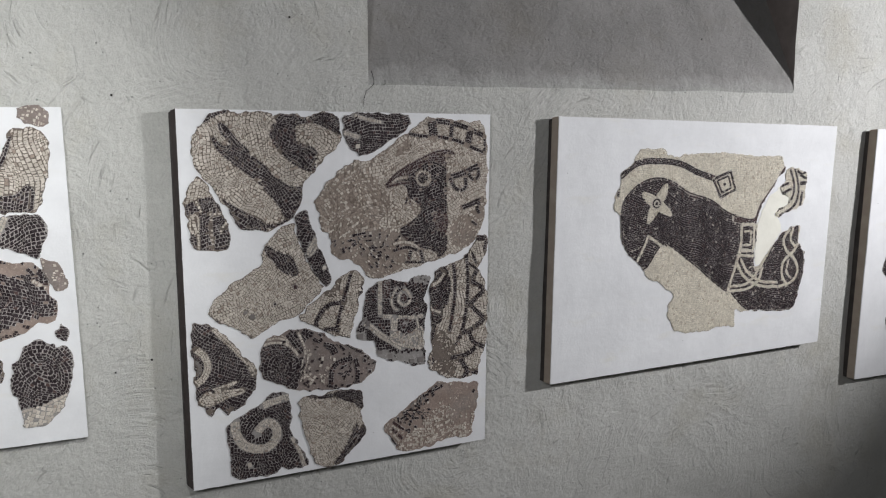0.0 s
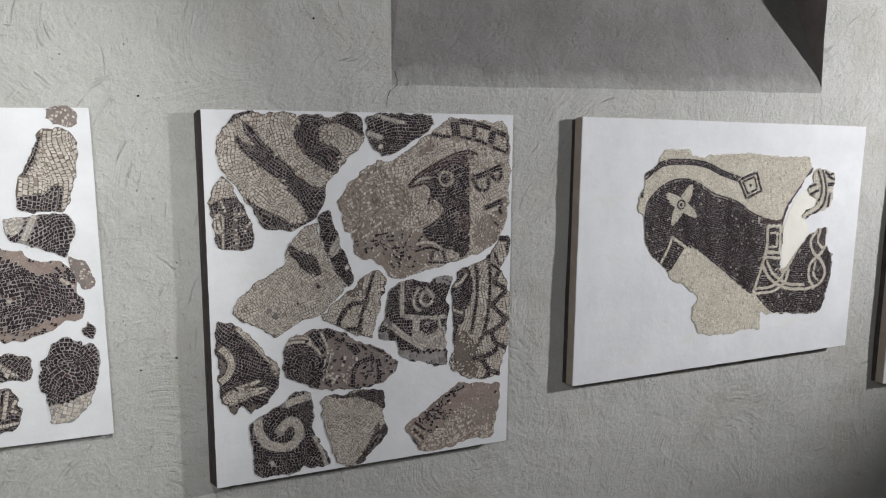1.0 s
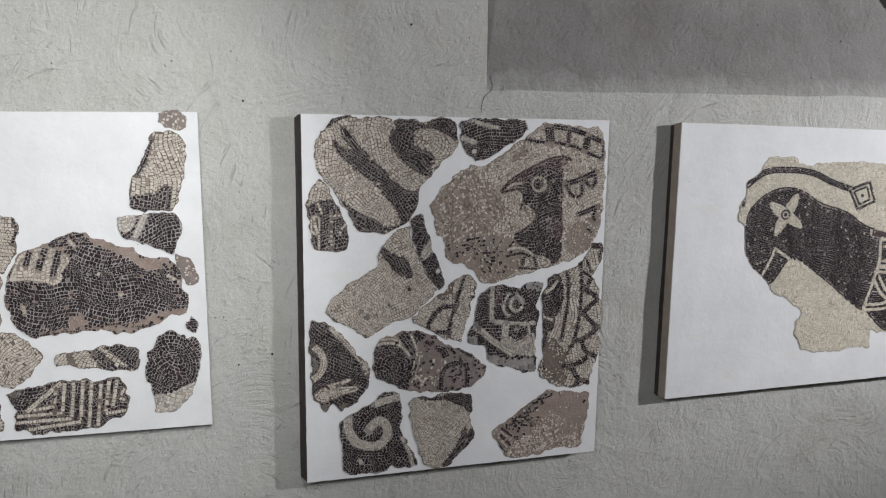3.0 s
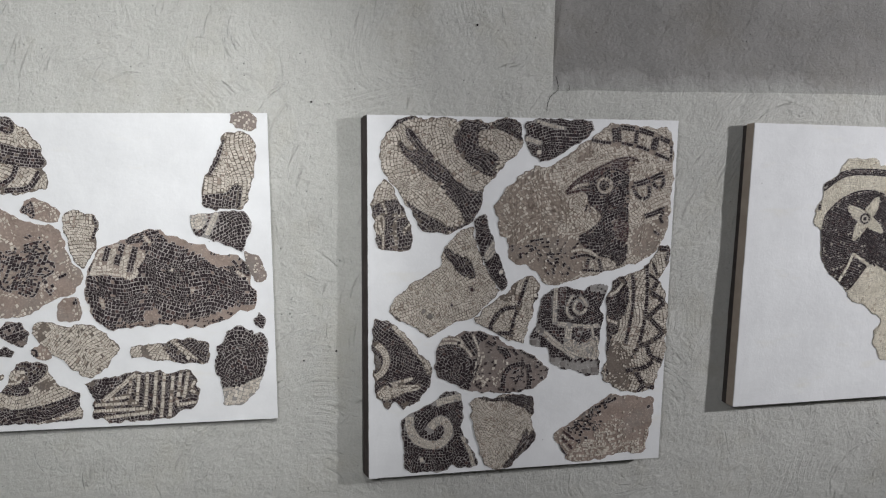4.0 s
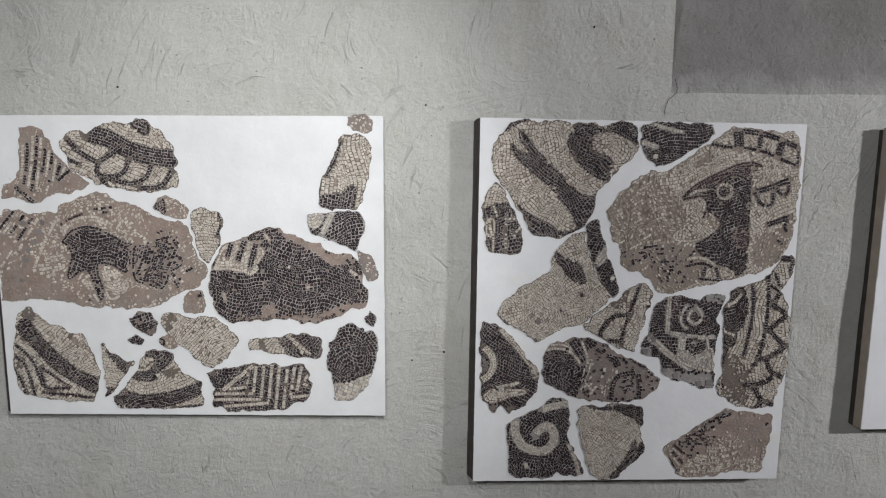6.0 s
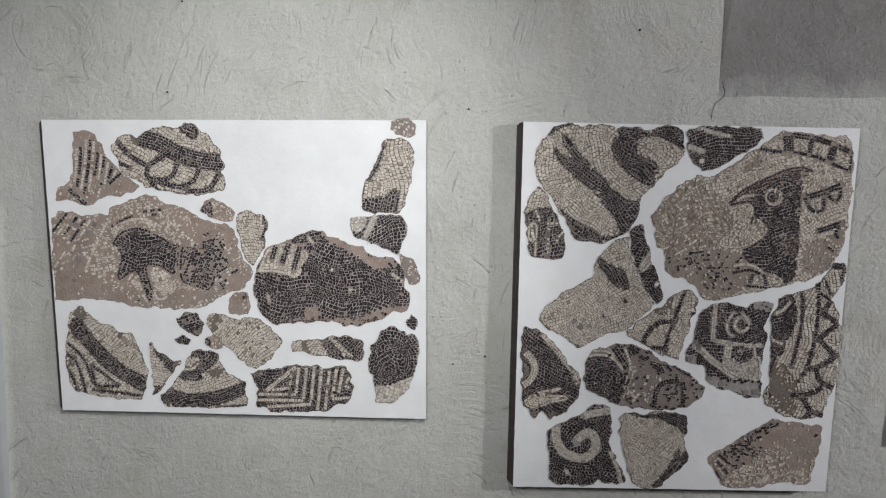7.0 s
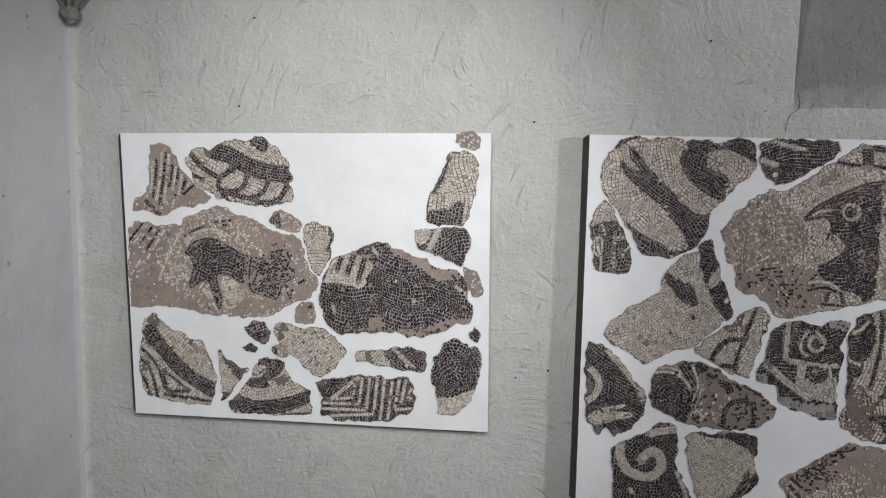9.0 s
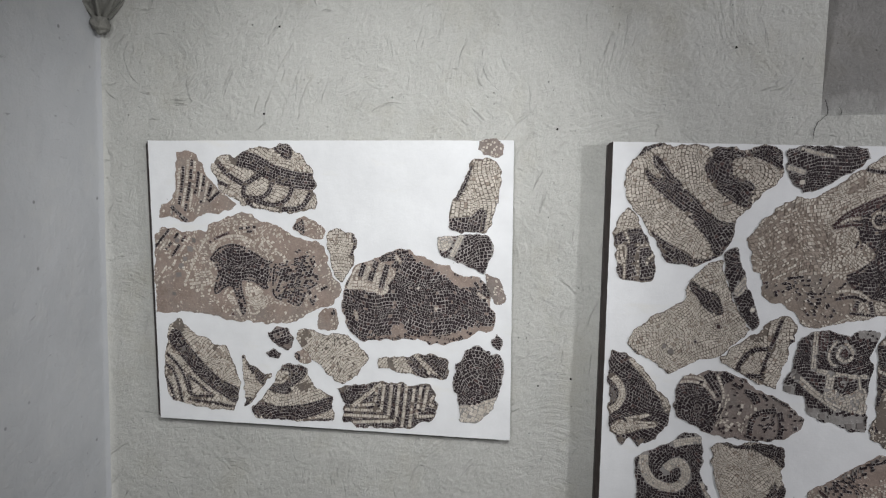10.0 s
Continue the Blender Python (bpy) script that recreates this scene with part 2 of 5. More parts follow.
def build_main_wall():
    xs = lines([-1.47, -1.2], 0.008)[:-1] + lines([-1.2, NICHE_A, NICHE_B, ROOM_RIGHT], 0.03)
    zs = lines([FLOOR_Z, SILL, UNSEEN_LINTEL, ROOM_TOP], 0.03)
    verts, faces, index = [], [], {}
    for i, x in enumerate(xs):
        for j, z in enumerate(zs):
            wob = 0.0
            if abs(z - SILL) < 1e-6 and NICHE_A < x < NICHE_B:
                wob = 0.008 * noise.noise((x * 5, 0, 0))
            if abs(x - NICHE_A) < 1e-6 or abs(x - NICHE_B) < 1e-6:
                wob = 0.0
            index[i, j] = len(verts)
            verts.append(wall_front(x, z + wob))
    for i, (a, b) in enumerate(zip(xs, xs[1:])):
        for j, (c, d) in enumerate(zip(zs, zs[1:])):
            inside = a > NICHE_A - 1e-6 and b < NICHE_B + 1e-6 and c > SILL - 1e-6 and d < UNSEEN_LINTEL + 1e-6
            if not inside:
                faces.append((index[i, j], index[i + 1, j], index[i + 1, j + 1], index[i, j + 1]))
    # the back and edges give the wall its thickness
    n = len(verts)
    verts += [(-1.6, 0.95, FLOOR_Z), (ROOM_RIGHT, 0.95, FLOOR_Z), (ROOM_RIGHT, 0.95, ROOM_TOP), (-1.6, 0.95, ROOM_TOP)]
    faces.append((n + 1, n, n + 3, n + 2))
    # unseen soffit, set low above the niche to keep light off its slope
    low, high = xs.index(NICHE_A), xs.index(NICHE_B)
    j = zs.index(UNSEEN_LINTEL)
    for i in range(low, high):
        k = len(verts)
        verts += [(xs[i], niche_back(UNSEEN_LINTEL) + 0.02, UNSEEN_LINTEL), (xs[i + 1], niche_back(UNSEEN_LINTEL) + 0.02, UNSEEN_LINTEL)]
        faces.append((index[i, j], index[i + 1, j], k + 1, k))
    me = mesh_of("wall_north", verts, faces, PLASTER, True)
    return structure("wall_north", me, "grey lime plaster wall with curved trowel marks and pits", "wall")


def build_niche():
    """The sloping sill of the niche runs back and up from the wall's face; its cheeks are plain."""
    verts, faces = [], []
    xs, ss = lines([NICHE_A, NICHE_B], 0.03), lines([0.0, 1.0], 0.03)
    for x in xs:
        for s in ss:
            z = SILL + s * (UNSEEN_LINTEL - SILL)
            y = niche_back(z)
            if s == 0:
                z = SILL + (0.008 * noise.noise((x * 5, 0, 0)) if NICHE_A < x < NICHE_B else 0)
                y = dent(x, z)
            else:
                y += dent(x, z) * (1 - s) + 0.8 * dent(x + 5, z) * s
            verts.append((x, y, z))
    w = len(ss)
    for i in range(len(xs) - 1):
        for j in range(w - 1):
            faces.append((i * w + j, (i + 1) * w + j, (i + 1) * w + j + 1, i * w + j + 1))
    sill = structure("niche_slope", mesh_of("niche_slope", verts, faces, NICHE, True), "sloping grey plaster back of a high wall niche, shaded in tone", "niche")
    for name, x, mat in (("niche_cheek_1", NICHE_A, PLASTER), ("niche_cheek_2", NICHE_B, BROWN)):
        verts, faces = [], []
        zs = lines([SILL, UNSEEN_LINTEL], 0.03)
        for z in zs:
            verts += [(x, dent(x, z) + 0.0005, z), (x + 0.002 * noise.noise((z * 9, x, 0)), niche_back(z) + 0.014, z)]
        for k in range(len(zs) - 1):
            faces.append((2 * k, 2 * k + 1, 2 * k + 3, 2 * k + 2))
        structure(name, mesh_of(name, verts, faces, mat, True), "side of the wall niche, dark brown tone carrying its shade" if mat is BROWN else "grey plaster side of the wall niche", "niche")


def build_side_wall():
    verts, faces = [], []
    ys, zs = lines([ROOM_BACK, -0.15], 0.05)[:-1] + lines([-0.15, -0.293 * ROUND], 0.012), lines([FLOOR_Z, ROOM_TOP], 0.05)
    for y in ys:
        for z in zs:
            x = corner_x(z) + 0.7 * dent(y + 9, z) * min(1, -y * 4 - 0.1) + eased(-y)
            verts.append((x, y, z))
    w = len(zs)
    for i in range(len(ys) - 1):
        for j in range(w - 1):
            faces.append((i * w + j, (i + 1) * w + j, (i + 1) * w + j + 1, i * w + j + 1))
    n = len(verts)
    verts += [(-1.9, ROOM_BACK, FLOOR_Z), (-1.9, 0.95, FLOOR_Z), (-1.9, 0.95, ROOM_TOP), (-1.9, ROOM_BACK, ROOM_TOP)]
    faces.append((n, n + 1, n + 2, n + 3))
    return structure("wall_west", mesh_of("wall_west", verts, faces, SIDE, True), "pale bluish-grey plaster side wall", "wall")


def slab(name, lo, hi, material, label, category):
    bm = bmesh.new()
    bmesh.ops.create_cube(bm, size=1)
    for v in bm.verts:
        v.co = [l + (h - l) * (c + 0.5) for c, l, h in zip(v.co, lo, hi)]
    return structure(name, from_bm(name, bm, material), label, category)


build_main_wall()
build_niche()
build_side_wall()
slab("floor", (-1.9, ROOM_BACK - 0.2, FLOOR_Z - 0.15), (ROOM_RIGHT + 0.2, 0.95, FLOOR_Z), FLOOR, "worn grey stone floor", "floor")
slab("ceiling", (-1.9, ROOM_BACK - 0.2, ROOM_TOP), (ROOM_RIGHT + 0.2, 0.95, ROOM_TOP + 0.15), SIDE, "pale plaster ceiling", "ceiling")
slab("wall_south", (-1.9, ROOM_BACK - 0.2, FLOOR_Z), (ROOM_RIGHT + 0.2, ROOM_BACK, ROOM_TOP), SIDE, "plain pale plaster wall", "wall")
slab("wall_east", (ROOM_RIGHT, ROOM_BACK, FLOOR_Z), (ROOM_RIGHT + 0.2, 0.95, ROOM_TOP), SIDE, "plain pale plaster wall", "wall")


# ---- the corbel in the corner ----
def build_corbel(x, y, z):
    """A small worn knob under the foot of a ribbed vault springer."""
    thing = tagged(new("corbel"), "small worn plaster corbel knob in the wall corner", "corbel")
    thing.location = (x, y, z)
    bm = bmesh.new()
    bmesh.ops.create_uvsphere(bm, u_segments=48, v_segments=32, radius=0.031)
    for v in bm.verts:
        v.co.z *= 0.95
        groove = math.exp(-((v.co.z + 0.019 + 0.004 * noise.noise(v.co * 60)) / 0.005) ** 2)
        v.co.x *= 1 - 0.3 * groove
        v.co.y *= 1 - 0.3 * groove
        v.co *= 1 + 0.26 * noise.noise(v.co * 45) + 0.14 * noise.noise(v.co * 110) + 0.06 * noise.noise(v.co * 260)
    part("knob", from_bm("knob", bm, GRIME, True), thing)
    # the springer flares upwards between the two walls
    rings, verts, faces = 24, [], []
    high = ROOM_TOP - z - 0.02

    def flare(s):
        return 0.02 + 0.95 * s * high * (1 - 0.35 * s)

    for i in range(rings + 1):
        s = (i / rings) ** 1.6
        for k in range(25):
            a = radians(-105 + 120 * k / 24)
            fold = 1 - 0.34 * abs(math.sin(math.pi * k / 8)) + 0.06 * noise.noise((k * 0.7, s * 9, 1))
            verts.append((math.cos(a) * flare(s) * fold - 0.012, math.sin(a) * flare(s) * fold + 0.018, 0.028 + high * s))
    for i in range(rings):
        for k in range(24):
            p = i * 25 + k
            faces.append((p, p + 1, p + 26, p + 25))
    part("springer", mesh_of("springer", verts, faces, GRIME, True), thing)
    # thin raised mouldings along the folds of the springer
    for k in (0, 8, 16, 24):
        bm = bmesh.new()
        a = radians(-105 + 120 * k / 24)
        last = None
        for i in range(rings + 1):
            s = (i / rings) ** 1.6
            r = flare(s) + 0.004
            c = Vector((math.cos(a) * r - 0.012, math.sin(a) * r + 0.018, 0.028 + high * s))
            side = Vector((-math.sin(a), math.cos(a), 0)) * 0.006
            out = Vector((math.cos(a), math.sin(a), -0.8)) * 0.008
            ring = [bm.verts.new(c + q) for q in (side, out + side * 0.5, out - side * 0.5, -side)]
            if last:
                for m in range(3):
                    bm.faces.new((last[m], last[m + 1], ring[m + 1], ring[m]))
            last = ring
        part("rib", from_bm("rib", bm, GRIME, True), thing)
    return thing


build_corbel(-1.384, -0.035, 1.997)


# ---- the panels ----
def prism(lower, upper, material, name, bevel):
    """A slab between two four-cornered outlines, lower (back) and upper (front), each (y, corners)."""
    bm = bmesh.new()
    back = [bm.verts.new((x, lower[0], z)) for x, z in lower[1]]
    front = [bm.verts.new((x, upper[0], z)) for x, z in upper[1]]
    bm.faces.new(back)
    bm.faces.new(front[::-1])
    for i in range(4):
        j = (i + 1) % 4
        bm.faces.new((back[i], front[i], front[j], back[j]))
    bmesh.ops.recalc_face_normals(bm, faces=bm.faces)
    bmesh.ops.bevel(bm, geom=list(bm.edges), offset=bevel, segments=2, affect="EDGES", profile=0.5)
    return from_bm(name, bm, material)


def panel(label, corners, edge, deep, splay):
    """A plaster panel hung on the wall. corners: lower left, lower right, upper right, upper left, in metres along the wall and up.
    The dark backing frame stands out past the board along one side."""
    x0, z0 = corners[0]
    thing = tagged(new("mosaic_panel"), label, "wall panel", "mosaic panels on the wall")
    thing.location = (x0, -deep, z0)
    local = [(x - x0, z - z0) for x, z in corners]

    def grown(left, right, low, high):
        (a, b), (c, d), (e, f), (g, h) = local
        return [(a - left, b - low), (c + right, d - low), (e + right, f + high), (g - left, h + high)]

    mid = 0.68 * deep
    part("backing_frame", prism((deep + 0.012, grown(splay, -0.01, -0.004, -0.012)), (mid, grown(splay * 0.72, -0.006, -0.002, -0.008)), STEEL, "backing_frame", 0.002), thing, "dark steel backing frame")
    part("board", prism((mid, grown(splay * 0.6, -0.004, -0.001, -0.004)), (0.004, grown(0.001, -0.002, 0.0, 0.0)), edge, "board", 0.0015), thing, "board with a bare edge")
    (a, b), (c, d), (e, f), (g, h) = local
    xs, zs = lines([0.0, 1.0], 0.025), lines([0.0, 1.0], 0.025)
    verts, faces = [], []
    for u in xs:
        for w in zs:
            wob = 0.0012 if u in (0.0, 1.0) or w in (0.0, 1.0) else 0.0
            x = (a * (1 - u) + c * u) * (1 - w) + (g * (1 - u) + e * u) * w
            z = (b * (1 - u) + d * u) * (1 - w) + (h * (1 - u) + f * u) * w
            verts.append((x + wob * noise.noise((x * 30, z * 30, 5)), 0.0006 * noise.noise((x * 6, z * 6, x0)), z + wob * noise.noise((x * 30, z * 30, 9))))
    m = len(zs)
    for i in range(len(xs) - 1):
        for j in range(m - 1):
            faces.append((i * m + j, (i + 1) * m + j, (i + 1) * m + j + 1, i * m + j + 1))
    rim = [i * m for i in range(m)] + [(m - 1) * m + j for j in range(1, m)] + [i * m + m - 1 for i in range(m - 2, -1, -1)] + [j for j in range(m - 2, 0, -1)]
    n = len(verts)
    verts += [(verts[k][0], 0.007, verts[k][2]) for k in rim]
    for q in range(len(rim)):
        p = (q + 1) % len(rim)
        faces.append((rim[p], rim[q], n + q, n + p))
    part("plaster_face", mesh_of("plaster_face", verts, faces, WHITE), thing, "smooth white plaster face")
    return thing


panel_1 = panel("white plaster panel with many scattered dark and cream mosaic fragments", [(-1.218, 0.627), (0.033, 0.636), (0.026, 1.619), (-1.231, 1.610)], BOARD_DARK, 0.026, 0.026)
panel_2 = panel("tall white plaster panel crowded with worn black and cream mosaics", [(0.327, 0.421), (1.335, 0.444), (1.347, 1.605), (0.332, 1.617)], BOARD_DARK, 0.05, 0.022)
panel_3 = panel("wide white plaster panel with one large dark mosaic fragment", [(1.601, 0.617), (2.897, 0.652), (2.918, 1.567), (1.615, 1.601)], BOARD, 0.048, 0.019)
panel_4 = panel("white plaster panel with dark mosaic fragments, partly seen", [(3.131, 0.455), (4.25, 0.455), (4.25, 1.555), (3.149, 1.555)], BOARD, 0.048, 0.019)


# ---- mosaic ----
def numbers(text):
    return np.array([[float(v) for v in p.split(",")] for p in text.split()])


def smooth_line(p, step=0.5):
    """A soft curve through the points, cut into even steps."""
    if len(p) > 2:
        q = np.vstack([2 * p[0] - p[1], p, 2 * p[-1] - p[-2]])
        out = []
        for i in range(1, len(q) - 2):
            for s in np.linspace(0, 1, 12, endpoint=False):
                a, b, c, d = q[i - 1], q[i], q[i + 1], q[i + 2]
                out.append(0.5 * (2 * b + (c - a) * s + (2 * a - 5 * b + 4 * c - d) * s ** 2 + (3 * b - 3 * c + d - a) * s ** 3))
        p = np.array(out + [p[-1]])
    gone = np.concatenate([[0], np.cumsum(np.hypot(*np.diff(p, axis=0).T))])
    at = np.linspace(0, gone[-1], max(2, int(gone[-1] / step) + 1))
    return np.stack([np.interp(at, gone, p[:, 0]), np.interp(at, gone, p[:, 1])], 1)


def inside(q, poly):
    hit = np.zeros(len(q), bool)
    for (x1, y1), (x2, y2) in zip(poly, np.roll(poly, -1, 0)):
        if y1 != y2:
            hit ^= ((y1 > q[:, 1]) != (y2 > q[:, 1])) & (q[:, 0] < (x2 - x1) * (q[:, 1] - y1) / (y2 - y1) + x1)
    return hit


def away(q, p):
    """Distance from each point of q to the chain p, and the nearest place on it."""
    best, spot_near = np.full(len(q), 1e9), np.zeros_like(q)
    for a, b in zip(p[:-1], p[1:]):
        d = b - a
        s = np.clip(((q - a) @ d) / max(1e-9, d @ d), 0, 1)
        near = a + s[:, None] * d
        far = np.hypot(*(q - near).T)
        closer = far < best
        best[closer], spot_near[closer] = far[closer], near[closer]
    return best, spot_near


def ragged(p, rng):
    """The broken edge of a fragment."""
    ring = np.vstack([p, p[:1]])
    gone = np.concatenate([[0], np.cumsum(np.hypot(*np.diff(ring, axis=0).T))])
    at = np.linspace(0, gone[-1], max(12, int(gone[-1] / 0.7)), endpoint=False)
    q = np.stack([np.interp(at, gone, ring[:, 0]), np.interp(at, gone, ring[:, 1])], 1)
    q = 0.25 * np.roll(q, 1, 0) + 0.5 * q + 0.25 * np.roll(q, -1, 0)
    jut = rng.normal(0, 1, q.shape)
    return q + 0.13 * jut + 0.16 * (np.roll(jut, 1, 0) + np.roll(jut, 2, 0))


def rows_along(p, width, size, rng):
    """Stones laid in rows along a line."""
    count = max(1, round(width / size))
    tall = width / count
    p = smooth_line(p, 0.12)
    tangent = np.gradient(p, axis=0)
    tangent /= np.maximum(1e-9, np.hypot(*tangent.T))[:, None]
    normal = np.stack([-tangent[:, 1], tangent[:, 0]], 1)
    gone = np.concatenate([[0], np.cumsum(np.hypot(*np.diff(p, axis=0).T))])
    quads = []

    def spot_at(s, off):
        return np.array([np.interp(s, gone, p[:, 0] + off * normal[:, 0]), np.interp(s, gone, p[:, 1] + off * normal[:, 1])])

    for r in range(count):
        lo, hi = -width / 2 + r * tall, -width / 2 + (r + 1) * tall
        s = rng.uniform(-0.3, 0) * size
        while s < gone[-1]:
            step = size * rng.uniform(0.8, 1.35)
            a, b = max(0, s), min(gone[-1], s + step)
            if b - a > 0.35 * size:
                quads.append([spot_at(a, lo), spot_at(b, lo), spot_at(b, hi), spot_at(a, hi)])
            s += step
    return np.array(quads).reshape(-1, 4, 2)


def field(poly, flow, size, rng):
    """Stones laid in wavering rows over a whole fragment: straight rows at an angle, or rings round a point."""
    low, high = poly.min(0), poly.max(0)
    mid = (low + high) / 2
    quads = []
    reach = np.hypot(*(high - low)) / 2 + 2 * size
    if isinstance(flow, tuple):
        centre = np.array(flow)
        far = max(np.hypot(*(c - centre)) for c in (low, high, (low[0], high[1]), (high[0], low[1])))
        r = 0.2 * size
        while r < far:
            tall = size * rng.uniform(0.9, 1.1)
            a, turn = rng.uniform(0, 1), 0.0
            while turn < 2 * math.pi:
                step = size * rng.uniform(0.85, 1.4) / (r + tall / 2)
                b = a + turn
                if turn + step < 2 * math.pi + 0.3 * step:
                    quads.append([centre + k * np.array((math.cos(t), math.sin(t))) for k, t in ((r, b), (r, b + step), (r + tall, b + step), (r + tall, b))])
                turn += step
            r += tall
        quads = np.array(quads)
    else:
        v = -reach
        while v < reach:
            tall = size * rng.uniform(0.88, 1.12)
            u = -reach - rng.uniform(0, size)
            while u < reach:
                step = size * rng.uniform(0.75, 1.2)
                quads.append([(u, v), (u + step, v), (u + step, v + tall), (u, v + tall)])
                u += step
            v += tall
        quads = np.array(quads)
        c, s = math.cos(radians(flow)), math.sin(radians(flow))
        quads = quads @ np.array([[c, s], [-s, c]]) + mid
    centre = quads.mean(1)
    near = (centre > low - size).all(1) & (centre < high + size).all(1)
    quads = quads[near]
    # let the rows waver
    k = 2 * math.pi / rng.uniform(16, 24)
    f = rng.uniform(0, 6, 4)
    x, y = quads[..., 0], quads[..., 1]
    return quads + 1.1 * np.stack([np.sin(k * y + f[0]) + 0.5 * np.sin(2.3 * k * x + f[1]), np.sin(k * x + f[2]) + 0.5 * np.sin(2.1 * k * y + f[3])], -1)


def stones_mesh(name, quads, material, rng, fill):
    """Every stone is a small block with a slightly narrower, slightly tilted top."""
    n = len(quads)
    mid = quads.mean(1, keepdims=True)
    joint = rng.uniform(fill - 0.05, fill + 0.05, (n, 1, 1))
    cell = np.sqrt(np.abs(quads[:, 2, 0] - quads[:, 0, 0]) + np.abs(quads[:, 2, 1] - quads[:, 0, 1]))[:, None, None]
    base = mid + (quads - mid) * joint + rng.normal(0, 0.055, quads.shape) * cell
    top = mid + (base - mid) * 0.93
    verts = np.zeros((n, 8, 3))
    verts[:, :4, 0], verts[:, :4, 2], verts[:, :4, 1] = base[..., 0], base[..., 1], -0.05
    verts[:, 4:, 0], verts[:, 4:, 2] = top[..., 0], top[..., 1]
    verts[:, 4:, 1] = -0.27 - rng.uniform(0, 0.09, (n, 1)) + rng.normal(0, 0.022, (n, 4))
    block = np.array([(4, 5, 6, 7), (0, 1, 5, 4), (1, 2, 6, 5), (2, 3, 7, 6), (3, 0, 4, 7)])
    faces = (block[None] + 8 * np.arange(n)[:, None, None]).reshape(-1, 4)
    return mesh_of(name, (verts.reshape(-1, 3) / 100).tolist(), faces.tolist(), material)


SHARDS = [0]


def shard(thing, bed, base, flow, size, keep, outline, marks):
    """A mosaic fragment set in the plaster: its mortar bed and the stones in it, by colour.
    marks, in turn, lay rows of stones (line, path with sharp bends, dots, ring, disc), recolour an area (poly, scatter; "k@30" lays its rows anew at 30 degrees), wear it down or leave it bare of most stones."""
    SHARDS[0] += 1
    rng = np.random.default_rng(SHARDS[0])
    edge = ragged(numbers(outline), rng)
    # the bed
    bm = bmesh.new()
    lip = [bm.verts.new((x / 100, -0.0012, z / 100)) for x, z in edge]
    foot = [bm.verts.new((x / 100, 0.004, z / 100)) for x, z in edge]
    bm.faces.new(lip)
    for i in range(len(edge)):
        j = (i + 1) % len(edge)
        bm.faces.new((lip[i], foot[i], foot[j], lip[j]))
    if not keep:
        return part("plaster_patch", from_bm("plaster_patch", bm, BEDS[bed]), thing, "yellowed plaster filling")
    piece = part("mosaic_fragment", from_bm("mosaic_fragment", bm, BEDS[bed]), thing)
    # the stones
    quads = field(edge, flow, size, rng)
    tone = np.full(len(quads), base)
    chance = np.full(len(quads), float(keep))
    steps = []
    for mark in marks:
        head, text = mark.split("|")
        head, p = head.split(), numbers(text)
        if head[0] == "path":
            steps += [(["line", *head[1:]], p[i:i + 2]) for i in range(len(p) - 1)]
        else:
            steps.append((head, p))
    for head, p in steps:
        kind = head[0]
        q = quads.mean(1)
        if kind in ("poly", "scatter", "bare", "worn"):
            within = inside(q, p)
            if kind == "worn":
                pick = within & (rng.uniform(size=len(q)) < float(head[1]))
                tone[pick], chance[pick] = "t", 0.8
                continue
            if kind == "bare":
                chance[within] = float(head[1])
                continue
            if kind == "scatter":
                pick = within & (rng.uniform(size=len(q)) < float(head[2]))
                tone[pick], chance[pick] = head[1], 1.0
                continue
            if "@" in head[1]:
                head[1], turn = head[1].split("@")
                fill = field(p, float(turn), size, rng)
                fill = fill[inside(fill.mean(1), p)]
                quads = np.concatenate([quads[~within], fill])
                tone = np.concatenate([tone[~within], np.full(len(fill), head[1])])
                chance = np.concatenate([chance[~within], np.full(len(fill), 0.97)])
                q = quads.mean(1)
            else:
                tone[within], chance[within] = head[1], 0.97
            ring = np.vstack([p, p[:1]])
            area = np.sum(ring[:-1, 0] * ring[1:, 1] - ring[1:, 0] * ring[:-1, 1])
            d = np.roll(p, -1, 0) - np.roll(p, 1, 0)
            inward = np.stack([-d[:, 1], d[:, 0]], 1) * np.sign(area)
            inward /= np.maximum(1e-9, np.hypot(*inward.T))[:, None]
            rim = p + inward * size * 0.45
            chain, width = np.vstack([rim, rim[:1]]), size * 0.92
            new_quads = rows_along(chain, width, size, rng)
        elif kind == "line":
            chain, width = p, float(head[2])
            new_quads = rows_along(chain, width, size, rng)
        elif kind == "dots":
            chain, width = p, float(head[2])
            new_quads = rows_along(chain, width, size * 0.8, rng)
            dark = np.arange(len(new_quads)) % 2 == 0
            new_quads = new_quads[dark]
        elif kind == "ring":
            r, width = float(head[2]), float(head[3])
            turn = np.linspace(0, 2 * math.pi, 25)
            chain = p[0] + r * np.stack([np.cos(turn), np.sin(turn)], 1)
            new_quads = rows_along(chain, width, size * 0.9, rng)
        else:
            r = float(head[2])
            turn = np.linspace(0, 2 * math.pi, 25)
            width = min(r, size * 0.9)
            chain = p[0] + (r - width / 2) * np.stack([np.cos(turn), np.sin(turn)], 1)
            new_quads = rows_along(chain, width, size * 0.8, rng) if r > 1.2 else np.array([[p[0] + r * np.array(c) for c in ((-1, -1), (1, -1), (1, 1), (-1, 1))]])
            tone[np.hypot(*(q - p[0]).T) < r] = head[1]
        dense = smooth_line(chain, 0.4) if len(chain) > 2 else chain
        clear = away(q, dense)[0] > width / 2 + 0.12 * size
        quads, tone, chance = quads[clear], tone[clear], chance[clear]
        # stones beside the row are trimmed to fit against it
        flat = quads.reshape(-1, 2)
